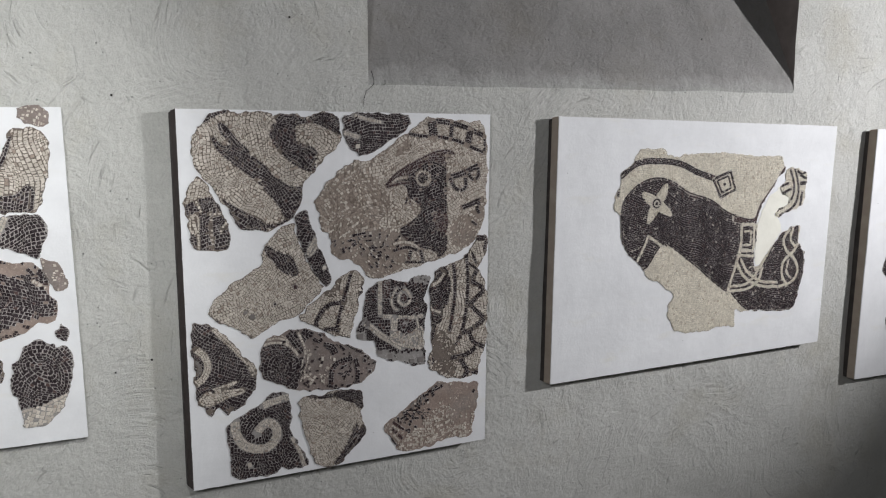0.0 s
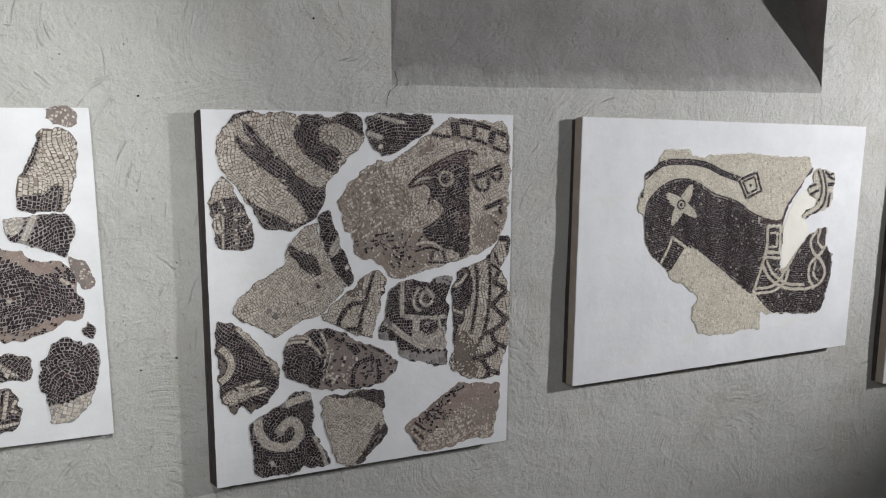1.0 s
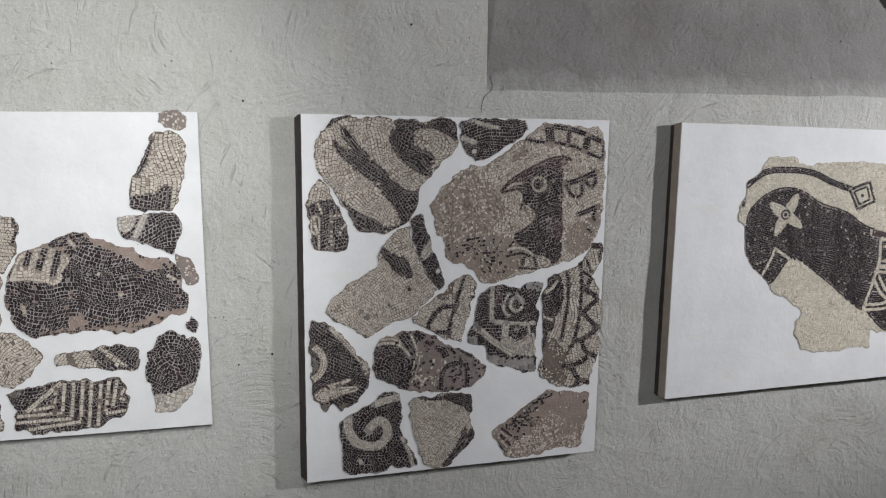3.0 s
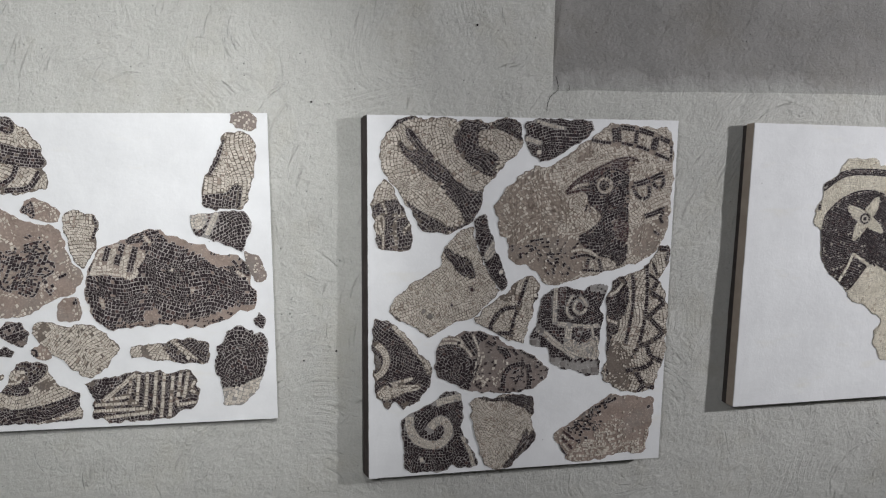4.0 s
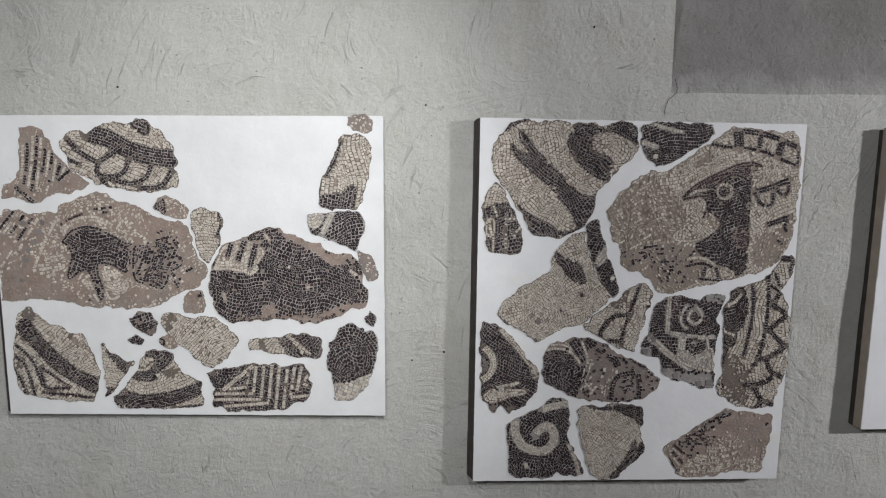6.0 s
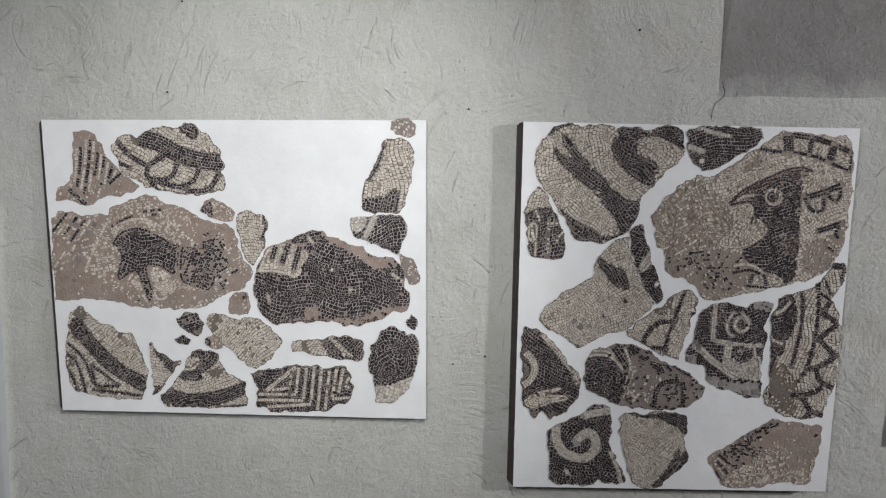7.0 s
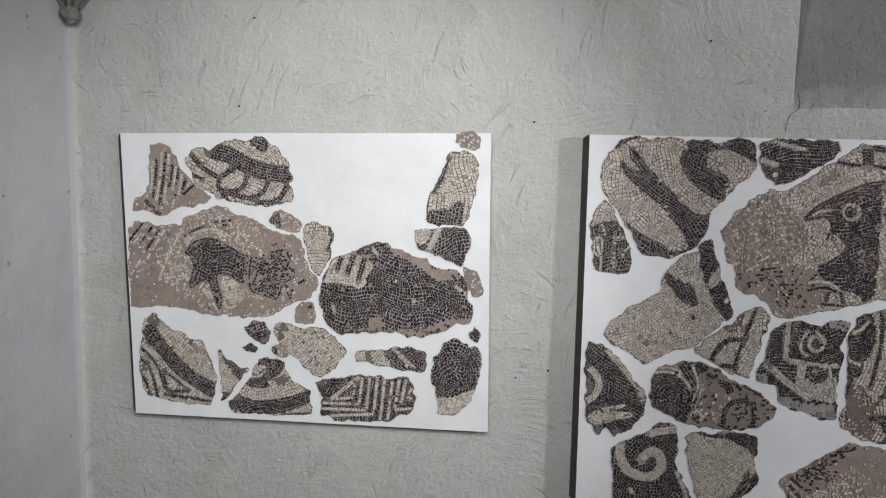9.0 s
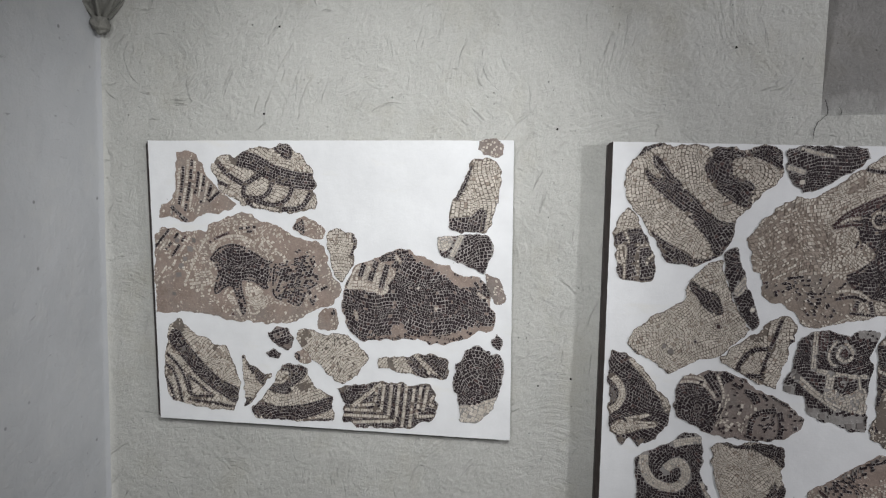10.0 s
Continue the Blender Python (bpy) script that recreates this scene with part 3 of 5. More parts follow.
        far, near = away(flat, dense)
        trim = far < width / 2
        push = (flat[trim] - near[trim]) / np.maximum(1e-6, far[trim])[:, None]
        flat[trim] = near[trim] + push * width / 2
        quads = flat.reshape(-1, 4, 2)
        quads = np.concatenate([quads, new_quads])
        tone = np.concatenate([tone, np.full(len(new_quads), head[1])])
        chance = np.concatenate([chance, np.full(len(new_quads), 0.97 if keep > 0.5 else 0.88)])
    stay = inside(quads.mean(1), edge) & (rng.uniform(size=len(quads)) < chance)
    quads, tone, chance = quads[stay], tone[stay], chance[stay]
    # stones at the broken edge end with it
    mid = quads.mean(1, keepdims=True).repeat(4, 1)
    for _ in range(5):
        out = ~inside(quads.reshape(-1, 2), edge).reshape(-1, 4)
        quads[out] = mid[out] + 0.72 * (quads[out] - mid[out])
    sparse = chance < 0.6
    mid = quads.mean(1, keepdims=True)
    quads[sparse] = (mid + (quads - mid) * rng.uniform(0.6, 0.95, (len(quads), 1, 1)))[sparse]
    laid = quads[((tone == "k") | (tone == "m")) & ~sparse]
    if len(laid):
        n = len(laid)
        mid = laid.mean(1, keepdims=True)
        wide = mid + (laid - mid) * 1.06
        high = -0.15 - rng.uniform(0, 0.04, (n, 1)) * np.ones((1, 4))
        verts = np.stack([wide[..., 0], high, wide[..., 1]], -1).reshape(-1, 3) / 100
        tagged(part("grout", mesh_of("grout", verts.tolist(), np.arange(4 * n).reshape(-1, 4).tolist(), GROUT), piece, "pale grout between the dark stones"), kind="stuff")
    for key in "wkmgyt":
        these = quads[tone == key]
        if len(these):
            tagged(part(STONE_NAMES[key], stones_mesh(STONE_NAMES[key], these, STONES[key], rng, 0.82 if key == "w" else 0.86), piece), kind="stuff")
    return piece


# mosaic pieces of panel 1; places in centimetres from its lower corner
shard(panel_1, "pink", "w", 85, 0.84, 0.35,
      "9.2,94.4 13.3,95.0 16.3,94.2 17.2,92.6 18.8,89.5 20.7,85.7 23.3,83.3 26.5,80.2 29.8,78.0 31.1,77.1 27.7,75.1 22.9,73.4 19.6,74.0 15.4,71.6 13.0,70.2 9.9,71.2 6.5,72.4 3.8,72.0 2.4,71.4 2.1,73.9 4.0,77.2 7.5,78.5 8.7,82.4 8.9,88.1", [
        "bare .06 | 9.2,94.4 13.3,95.0 14.5,92.6 11.4,90.0 9.2,90.0",
        "bare .1 | 20.3,76.2 26.5,80.2 31.1,77.1 22.9,73.4 14.0,71.0 12.8,73.5",
        "line w 1 | 10.1,89.1 9.6,83.0 8.4,76.0",
        "line k 1.1 | 11.7,89.7 11.1,83.7 9.6,76.3",
        "line w 1 | 13.6,92.0 12.6,83.7 10.8,75.4",
        "line k 1.1 | 15.0,92.0 13.8,83.1 11.8,74.1",
        "line w .9 | 16.2,92.0 15.3,85.0 13.5,74.8",
        "line k 1 | 17.4,89.2 16.5,83.2 15.4,80.0",
        "line w .9 | 18.4,87.6 17.7,82.5 16.7,78.1",
        "line k 1 | 19.5,86.7 18.4,81.9 17.7,77.1",
        "line w .9 | 20.5,84.8 19.0,77.5",
        "line k 1.1 | 21.8,83.6 20.1,78.4",
        "line w .9 | 23.2,82.3 20.7,76.9",
        "line k 1.1 | 24.7,81.3 20.7,77.8",
        "line k 1.5 | 6.7,76.0 10.7,72.2 13.0,70.6",
        "scatter g .3 | 3.2,75.2 7.5,77.9 13.3,71.0 7.2,72.1",
])
shard(panel_1, "sand", "w", 150, 0.92, 1,
      "21.8,90.2 24.6,93.6 26.9,94.2 30.3,93.0 34.3,95.0 39.1,96.5 45.7,96.5 46.1,97.6 49.6,97.7 50.4,96.2 53.2,94.5 56.0,90.8 58.1,89.1 58.2,86.3 59.0,83.6 58.1,81.4 59.6,80.3 59.1,76.6 54.6,75.2 50.7,74.3 46.9,74.9 42.1,75.0 37.3,76.2 33.5,76.2 31.7,78.6 27.8,79.8 25.0,82.2 23.4,85.9", [
        "line k 5.52 | 31.6,92.8 37.9,91.1 43.5,88.0 51.1,85.8 59.0,85.0",
        "poly k | 44.2,96.5 49.6,97.7 50.5,92.9 47.2,93.3",
        "line k 1.67 | 24.5,90.9 28.1,86.9 33.8,83.6",
        "line k 1.67 | 33.8,84.0 37.3,85.9 41.7,88.9",
        "line k 1.49 | 33.8,83.6 33.6,79.9 39.0,79.3 42.4,81.5 43.8,84.8",
        "line k 1.49 | 37.1,78.7 44.1,77.1 48.9,79.3 51.0,83.5",
        "line k 1.67 | 46.9,75.7 53.6,76.5 57.4,81.4",
        "line k 1.49 | 34.6,78.7 36.3,75.8",
        "line k 1.30 | 23.7,85.0 27.7,83.2",
])
shard(panel_1, "pink", "w", 20, 0.88, 0.5,
      "0.4,66.8 2.9,68.1 7.1,68.5 10.4,66.7 15.3,67.8 19.3,67.6 20.8,69.8 24.2,71.8 28.3,73.2 32.4,74.4 35.7,73.4 39.6,71.5 44.9,70.4 50.1,67.4 54.6,65.3 59.2,64.7 62.1,62.9 63.0,58.2 64.6,53.8 67.8,50.7 67.5,48.1 64.5,44.2 58.9,42.0 54.2,39.2 49.5,37.1 44.1,36.5 38.7,36.3 34.7,37.1 30.6,36.3 25.1,37.4 18.3,38.8 11.4,38.7 0.2,38.3 0.0,43.1 -0.4,48.4 -0.3,55.0", [
        "bare .04 | 0.6,48.4 10.4,48.7 18.5,43.8 30.6,36.3 0.2,38.3",
        "bare .05 | 38.7,36.3 34.7,39.1 44.3,43.4 53.6,42.5 64.2,48.7 67.5,49.4 64.5,44.2",
        "bare .1 | 42.1,64.0 50.1,66.7 59.2,64.4 62.4,56.9 56.6,61.8 49.9,59.1 43.3,58.9",
        "bare .15 | 0.2,61.5 5.9,57.8 10.7,55.3 11.1,48.8 -0.1,48.4",
        "poly k@-8 | 20.4,58.1 23.2,61.5 28.0,63.6 32.7,62.8 36.7,60.9 41.3,58.2 43.3,57.6 41.7,48.5 36.4,50.6 32.3,50.8 32.3,47.5 33.5,43.0 33.0,39.0 31.4,40.3 30.1,44.8 28.2,48.7 25.5,47.9 23.4,45.9 21.7,46.5 22.5,50.5 23.3,53.7 22.4,56.6",
        "poly k@80 | 43.6,57.0 45.9,57.4 49.3,58.7 55.9,60.5 57.8,58.0 59.7,53.6 59.0,50.4 55.7,48.4 54.3,45.1 52.3,42.7 48.3,44.2 43.3,46.5",
        "bare .8 | 43.6,57.6 55.9,60.5 59.7,53.6 55.7,48.4 52.3,42.7 48.3,44.2 41.7,47.2",
        "scatter t .14 | 41.9,58.2 55.9,60.5 59.7,53.6 55.7,48.4 48.3,44.2 41.7,47.2",
        "line w 2 | 20.8,60.2 22.6,63.4 27.4,65.5 32.8,65.6 37.4,63.2",
        "line m .9 | 20.6,63.7 24.0,65.7 28.1,67.4",
        "line k .9 | 31.5,68.8 37.6,69.6",
        "line k .9 | 32.8,67.8 36.2,68.0",
        "line k .95 | 0.2,61.5 5.7,67.9",
        "line w .95 | 1.9,60.6 7.4,67.6",
        "line k .95 | 3.6,60.0 9.1,66.7",
        "line w .95 | 5.1,59.2 10.4,66.4",
        "line k .95 | 6.5,58.5 11.9,66.1",
        "line w .95 | 6.5,55.2 13.5,65.8",
        "line w 1 | 11.1,49.4 14.9,57.4 18.5,64.0",
        "line w .8 | 0.3,49.7 4.4,55.1",
        "disc g 1 | 8.6,64.1",
        "disc g 1 | 13.3,61.3",
        "disc g .9 | 11.3,57.8",
        "disc g 1 | 9.8,55.2",
        "disc g 1.1 | 8.8,52.0",
        "disc g .9 | 14.8,64.2",
        "disc g .8 | 6.8,45.3",
        "poly w | 33.0,50.2 36.4,50.0 40.3,47.2 41.6,43.3 36.8,39.2 34.1,41.1",
        "poly w | 25.4,46.6 27.5,48.0 29.5,44.8 31.3,39.6 32.0,38.3 30.0,40.2",
        "scatter w .45 | 11.8,50.1 21.0,56.9 22.1,49.1 20.6,45.8 13.8,46.9",
        "scatter w .45 | 36.8,65.7 42.1,66.5 46.0,60.9 42.0,58.8 38.1,62.6",
        "scatter w .3 | 24.9,71.2 34.3,72.1 42.2,67.8 36.8,66.4 26.1,68.0",
        "scatter k .5 | 55.7,49.0 59.6,47.9 57.6,43.3 54.9,44.5",
        "scatter k .3 | 26.3,41.4 29.4,42.2 29.9,38.3 26.6,39.4",
        "scatter k .3 | 51.3,61.7 55.9,63.1 61.0,56.2 57.8,58.0",
        "line k .9 | 60.3,48.8 62.9,50.2",
])
shard(panel_1, "pink", "w", 30, 0.88, 0.45,
      "50.9,70.1 52.5,72.5 55.4,73.1 58.2,72.6 61.0,70.3 62.3,68.9 61.5,66.3 58.1,65.6 54.6,66.9 52.1,68.1", [
        "poly k | 50.9,70.1 52.5,72.5 54.5,72.1 54.7,67.2 52.1,68.1",
])
shard(panel_1, "sand", "w", 10, 0.88, 1,
      "63.3,68.9 65.8,69.9 72.4,68.1 73.6,65.8 72.4,62.5 71.5,57.8 69.2,54.1 67.8,51.7 65.4,54.0 64.6,56.8 62.8,63.2 62.3,66.1", [
        "line k 1.85 | 72.2,68.0 72.8,64.7 71.6,60.6",
])
shard(panel_1, "pink", "k", -6, 0.92, 0.97,
      "67.4,42.7 68.4,48.2 69.5,52.7 71.4,55.9 74.0,58.5 77.9,59.3 81.7,61.0 84.9,62.7 89.4,63.7 93.1,62.5 96.9,60.8 100.7,58.7 103.8,58.8 106.3,55.8 110.7,55.6 113.8,54.8 115.6,53.6 117.5,49.9 117.9,46.8 119.5,41.3 119.3,38.1 116.5,37.0 114.0,37.6 111.5,35.2 107.8,33.5 102.7,32.0 98.9,32.1 95.1,33.2 91.3,33.7 86.2,33.2 81.0,32.6 74.5,32.0 72.5,32.9 71.2,34.8 69.0,37.3 68.7,40.5", [
        "poly w@10 | 69.4,49.5 71.8,55.6 74.0,58.0 77.9,59.0 82.4,58.8 86.2,55.8 84.6,52.6 82.7,48.0 78.5,48.9 74.0,49.6",
        "line k 1.7 | 75.7,58.9 74.1,53.8",
        "line k 1.8 | 79.8,59.2 77.5,52.6",
        "line k 1.8 | 83.5,58.2 81.2,50.2",
        "bare .03 | 90.0,62.8 96.9,60.8 100.7,58.7 103.8,58.8 106.3,55.8 113.8,54.8 115.7,52.4 111.3,51.6 107.6,51.1 105.1,53.6 98.8,57.4 93.8,59.7",
        "line k 1.1 | 86.8,62.0 90.6,62.8",
        "line w 1 | 86.2,61.4 88.1,59.3",
        "line k 1 | 88.1,60.2 93.2,60.0",
        "line k 1.1 | 112.6,53.5 114.1,51.4",
        "line w 1 | 113.8,49.8 117.0,47.4",
        "bare .5 | 72.5,32.9 86.2,34.8 95.1,35.2 102.7,35.5 111.5,38.4 119.2,39.4 116.5,37.0 111.5,35.2 102.7,32.0 91.3,33.7",
        "bare .04 | 84.9,37.9 89.4,38.8 89.0,34.9 85.5,34.1",
        "bare .04 | 95.1,34.2 102.7,34.2 102.7,32.0 98.9,32.1",
        "bare .04 | 111.8,38.4 119.2,39.4 119.3,38.1 116.5,37.0 112.8,35.9",
        "disc w .6 | 93.9,50.7",
        "disc w .6 | 100.1,44.1",
        "line w 1.1 | 72.6,41.9 72.9,39.4",
])
shard(panel_1, "pink", "w", 0, 0.88, 0.15,
      "59.3,40.4 61.3,42.4 66.1,43.1 66.8,39.7 66.3,35.8 63.0,34.6 59.1,35.6", [
        "scatter k 0.5 | 63.6,42.8 66.7,42.9 66.6,40.3 64.0,40.6",
])
shard(panel_1, "brown", "w", 0, 0.88, 0.45,
      "113.3,99.1 118.6,99.5 121.7,97.8 121.4,94.2 116.8,94.1 112.6,95.9", [
])
shard(panel_1, "sand", "w", 95, 0.96, 1,
      "111.6,93.2 115.9,93.3 119.6,91.9 121.0,88.8 120.7,84.4 119.7,79.0 117.9,72.7 116.4,69.5 115.1,68.9 111.0,69.3 106.9,70.0 104.1,70.6 103.6,74.2 104.6,78.7 106.9,82.4 108.7,86.9", [
        "line k 1.59 | 110.7,91.1 109.1,86.0 106.2,80.3",
        "poly k | 103.6,73.8 106.9,74.3 111.5,74.9 113.8,77.1 116.0,76.2 115.7,72.6 113.9,69.4 104.1,70.4",
])
shard(panel_1, "grey", "k", 20, 0.96, 1,
      "100.4,67.7 105.1,68.7 111.5,69.2 116.9,68.9 118.9,66.2 118.9,62.6 117.1,60.7 116.1,56.0 111.5,57.8 106.9,59.6 103.2,61.3 100.4,63.7", [
        "poly w | 100.4,67.7 105.4,68.3 103.6,63.7 100.7,63.9",
        "line w 1.64 | 108.3,68.6 105.0,61.6",
])
shard(panel_1, "brown", "w", 0, 0.88, 0.4,
      "115.7,56.0 119.8,55.5 122.0,52.5 123.2,49.7 122.6,46.9 119.9,46.5 117.7,48.6 116.5,52.3", [
])
shard(panel_1, "grey", "k", 20, 0.88, 1,
      "118.0,33.6 120.3,36.9 122.4,33.6 121.5,31.3 118.5,32.9", [
])
shard(panel_1, "grey", "k", (115.4, 23.0), 0.92, 1,
      "110.1,32.0 114.4,32.5 117.2,30.6 118.5,28.8 120.0,30.3 122.4,28.9 122.8,23.1 121.6,18.4 121.0,15.4 118.3,9.5 115.5,8.0 114.5,6.4 108.2,5.9 108.0,11.0 106.5,16.8 105.9,20.7 106.9,25.6 109.7,28.5", [
        "poly w | 106.9,11.2 114.5,13.0 121.6,15.8 121.1,13.1 119.2,9.1 115.5,7.8 114.5,5.8 108.2,5.5",
])
shard(panel_1, "sand", "w", 60, 0.88, 1,
      "80.2,27.0 85.0,26.8 89.8,27.5 94.6,28.2 99.3,28.6 104.3,27.3 104.1,20.7 99.2,20.5 93.6,21.1 87.8,21.6 84.0,22.9 80.2,22.7", [
        "poly k | 89.2,27.5 92.0,28.0 97.4,22.7 101.6,21.0 98.9,20.3 94.0,21.1",
        "poly k | 94.8,28.3 104.3,27.6 104.1,20.7 101.6,21.3 98.1,24.7",
        "bare 0.1 | 83.3,26.9 85.2,26.6 86.7,22.3 84.0,22.9",
])
shard(panel_1, "sand", "k", 0, 0.84, 1,
      "66.1,15.2 69.1,15.7 73.1,16.6 77.0,17.8 80.3,18.4 83.5,17.8 88.1,18.4 91.9,17.6 95.8,18.3 99.0,17.6 100.0,13.5 100.7,10.2 99.1,5.5 95.2,5.0 92.6,3.2 87.4,2.1 82.2,2.2 72.3,1.6 71.0,3.2 68.0,4.0 67.7,8.0 68.7,9.0 67.4,11.6", [
        "line w 1.3 | 71.3,9.1 81.6,17.7",
        "path w 1.1 | 82.5,17.4 81.4,8.1 68.7,7.8",
        "path w 1.1 | 85.1,17.5 83.8,6.1 68.0,5.8",
        "path w 1.1 | 87.8,18.0 86.4,4.9 71.6,3.5",
        "line w 1.1 | 90.3,17.6 88.6,2.6",
        "line w 1.1 | 92.9,17.3 91.2,3.1",
        "path w 1.1 | 95.2,17.4 93.6,6.9 99.7,7.6",
        "path w 1.1 | 97.5,17.6 95.8,9.2",
        "path w 1 | 99.5,14.7 97.9,11.7 99.7,10.8",
        "path w 1 | 79.9,15.3 79.3,10.2 73.3,9.5",
        "bare .1 | 66.1,15.2 69.8,15.7 67.7,13.3",
])
shard(panel_1, "sand", "w", 40, 0.76, 0.95,
      "52.4,34.5 55.3,35.5 60.1,33.7 66.8,33.9 70.7,33.1 74.5,29.3 77.3,25.6 75.3,22.6 72.4,19.5 67.5,16.4 63.6,19.2 60.7,22.1 56.9,24.9 53.1,28.7 51.7,31.5", [
        "bare 0.3 | 52.4,34.5 55.3,35.3 57.1,32.7 53.5,28.7",
])
shard(panel_1, "brown", "k", 15, 0.88, 0.85,
      "41.5,32.6 44.5,35.2 48.5,35.1 50.7,32.5 50.3,29.5 48.2,27.1 45.3,28.8 42.5,30.3", [
        "bare 0.3 | 43.4,29.9 49.7,29.3 48.2,27.1",
])
shard(panel_1, "grey", "k", 15, 0.88, 1,
      "39.9,26.3 42.3,27.3 45.8,26.1 45.2,23.9 41.2,24.4", [
])
shard(panel_1, "pink", "w", 15, 0.88, 0.45,
      "50.5,26.6 53.5,28.3 56.0,26.4 57.3,23.5 53.0,23.2 50.6,24.7", [
        "poly k | 50.3,26.6 52.6,26.3 52.5,23.6 50.6,24.7",
])
shard(panel_1, "sand", "w", 10, 0.8, 1,
      "31.2,24.1 32.3,24.8 34.2,21.9 37.6,20.4 40.3,18.5 42.4,19.3 42.3,17.9 39.5,14.8 36.7,10.9 34.5,7.4 32.1,6.6 32.2,10.0 32.0,16.1 31.8,20.7", [
        "poly k@-35 | 33.2,21.8 36.9,20.7 40.6,17.8 39.2,14.6 36.2,17.3",
        "poly k | 32.2,9.6 35.3,9.5 32.8,6.6 31.8,7.3",
        "disc k .6 | 32.0,24.0",
        "bare .1 | 40.3,17.8 42.3,18.6 39.5,15.1",
])
shard(panel_1, "sand", "w", (48.5, 23.6), 0.84, 1,
      "34.5,5.4 38.0,9.0 41.5,13.2 43.6,16.7 45.8,22.1 49.2,22.8 54.5,21.9 55.8,18.6 59.1,14.2 64.1,12.1 64.4,10.8 65.0,3.8 59.6,3.0 52.8,2.4 46.1,2.7 37.8,2.5 35.1,3.4", [
        "poly k@8 | 34.5,5.4 38.0,8.3 44.8,7.3 51.6,8.1 57.7,9.7 64.1,11.8 64.0,7.8 59.6,5.5 52.9,3.1 46.1,2.5 37.8,2.7",
        "poly k | 43.0,16.3 45.7,16.8 48.4,18.3 48.5,20.2 45.8,20.1 46.1,22.3 54.5,21.7 53.8,17.9 50.4,15.0 48.3,11.9 43.5,12.3 40.9,13.5",
        "line w .9 | 43.1,15.8 46.3,16.0 48.4,18.1",
        "bare .1 | 50.4,14.4 55.1,17.3 57.1,15.4 53.7,12.5",
        "line k .9 | 55.6,2.7 64.3,3.8",
])
shard(panel_1, "sand", "w", 40, 0.84, 0.97,
      "4.6,34.2 7.8,36.7 10.5,35.1 13.2,31.9 17.3,29.8 22.7,27.7 24.8,28.1 26.8,25.2 28.7,21.3 30.6,14.6 30.5,10.6 29.3,6.4 27.5,4.3 21.3,4.6 14.3,5.2 9.4,6.3 5.1,6.8 3.8,8.4 2.3,15.2 2.4,21.3 3.9,28.2", [
        "poly k@-40 | 5.9,33.3 8.0,34.0 10.3,28.8 13.6,25.2 18.3,20.1 23.7,15.6 30.5,12.3 29.7,8.5 28.3,7.4 23.5,10.2 17.4,13.9 12.0,19.1 7.3,24.9 4.3,28.8",
        "line k 1.1 | 3.4,23.7 7.8,19.5 10.1,14.9 11.6,9.5",
        "line k 1.1 | 2.9,20.0 5.6,17.4 7.5,12.7 8.7,6.6",
        "line k 1.1 | 2.3,15.2 4.6,11.2 5.5,6.8",
        "path k 1 | 11.2,16.3 20.7,9.3 12.3,8.9 11.1,15.0",
        "line k .9 | 11.5,7.5 19.9,6.9 27.6,6.0",
        "bare .12 | 4.6,34.2 7.8,36.7 10.5,35.1 9.7,31.8 7.0,33.0",
        "worn .6 | 18.6,28.8 24.8,28.1 28.7,21.3 24.0,23.7",
        "disc g .9 | 9.8,25.7",
])

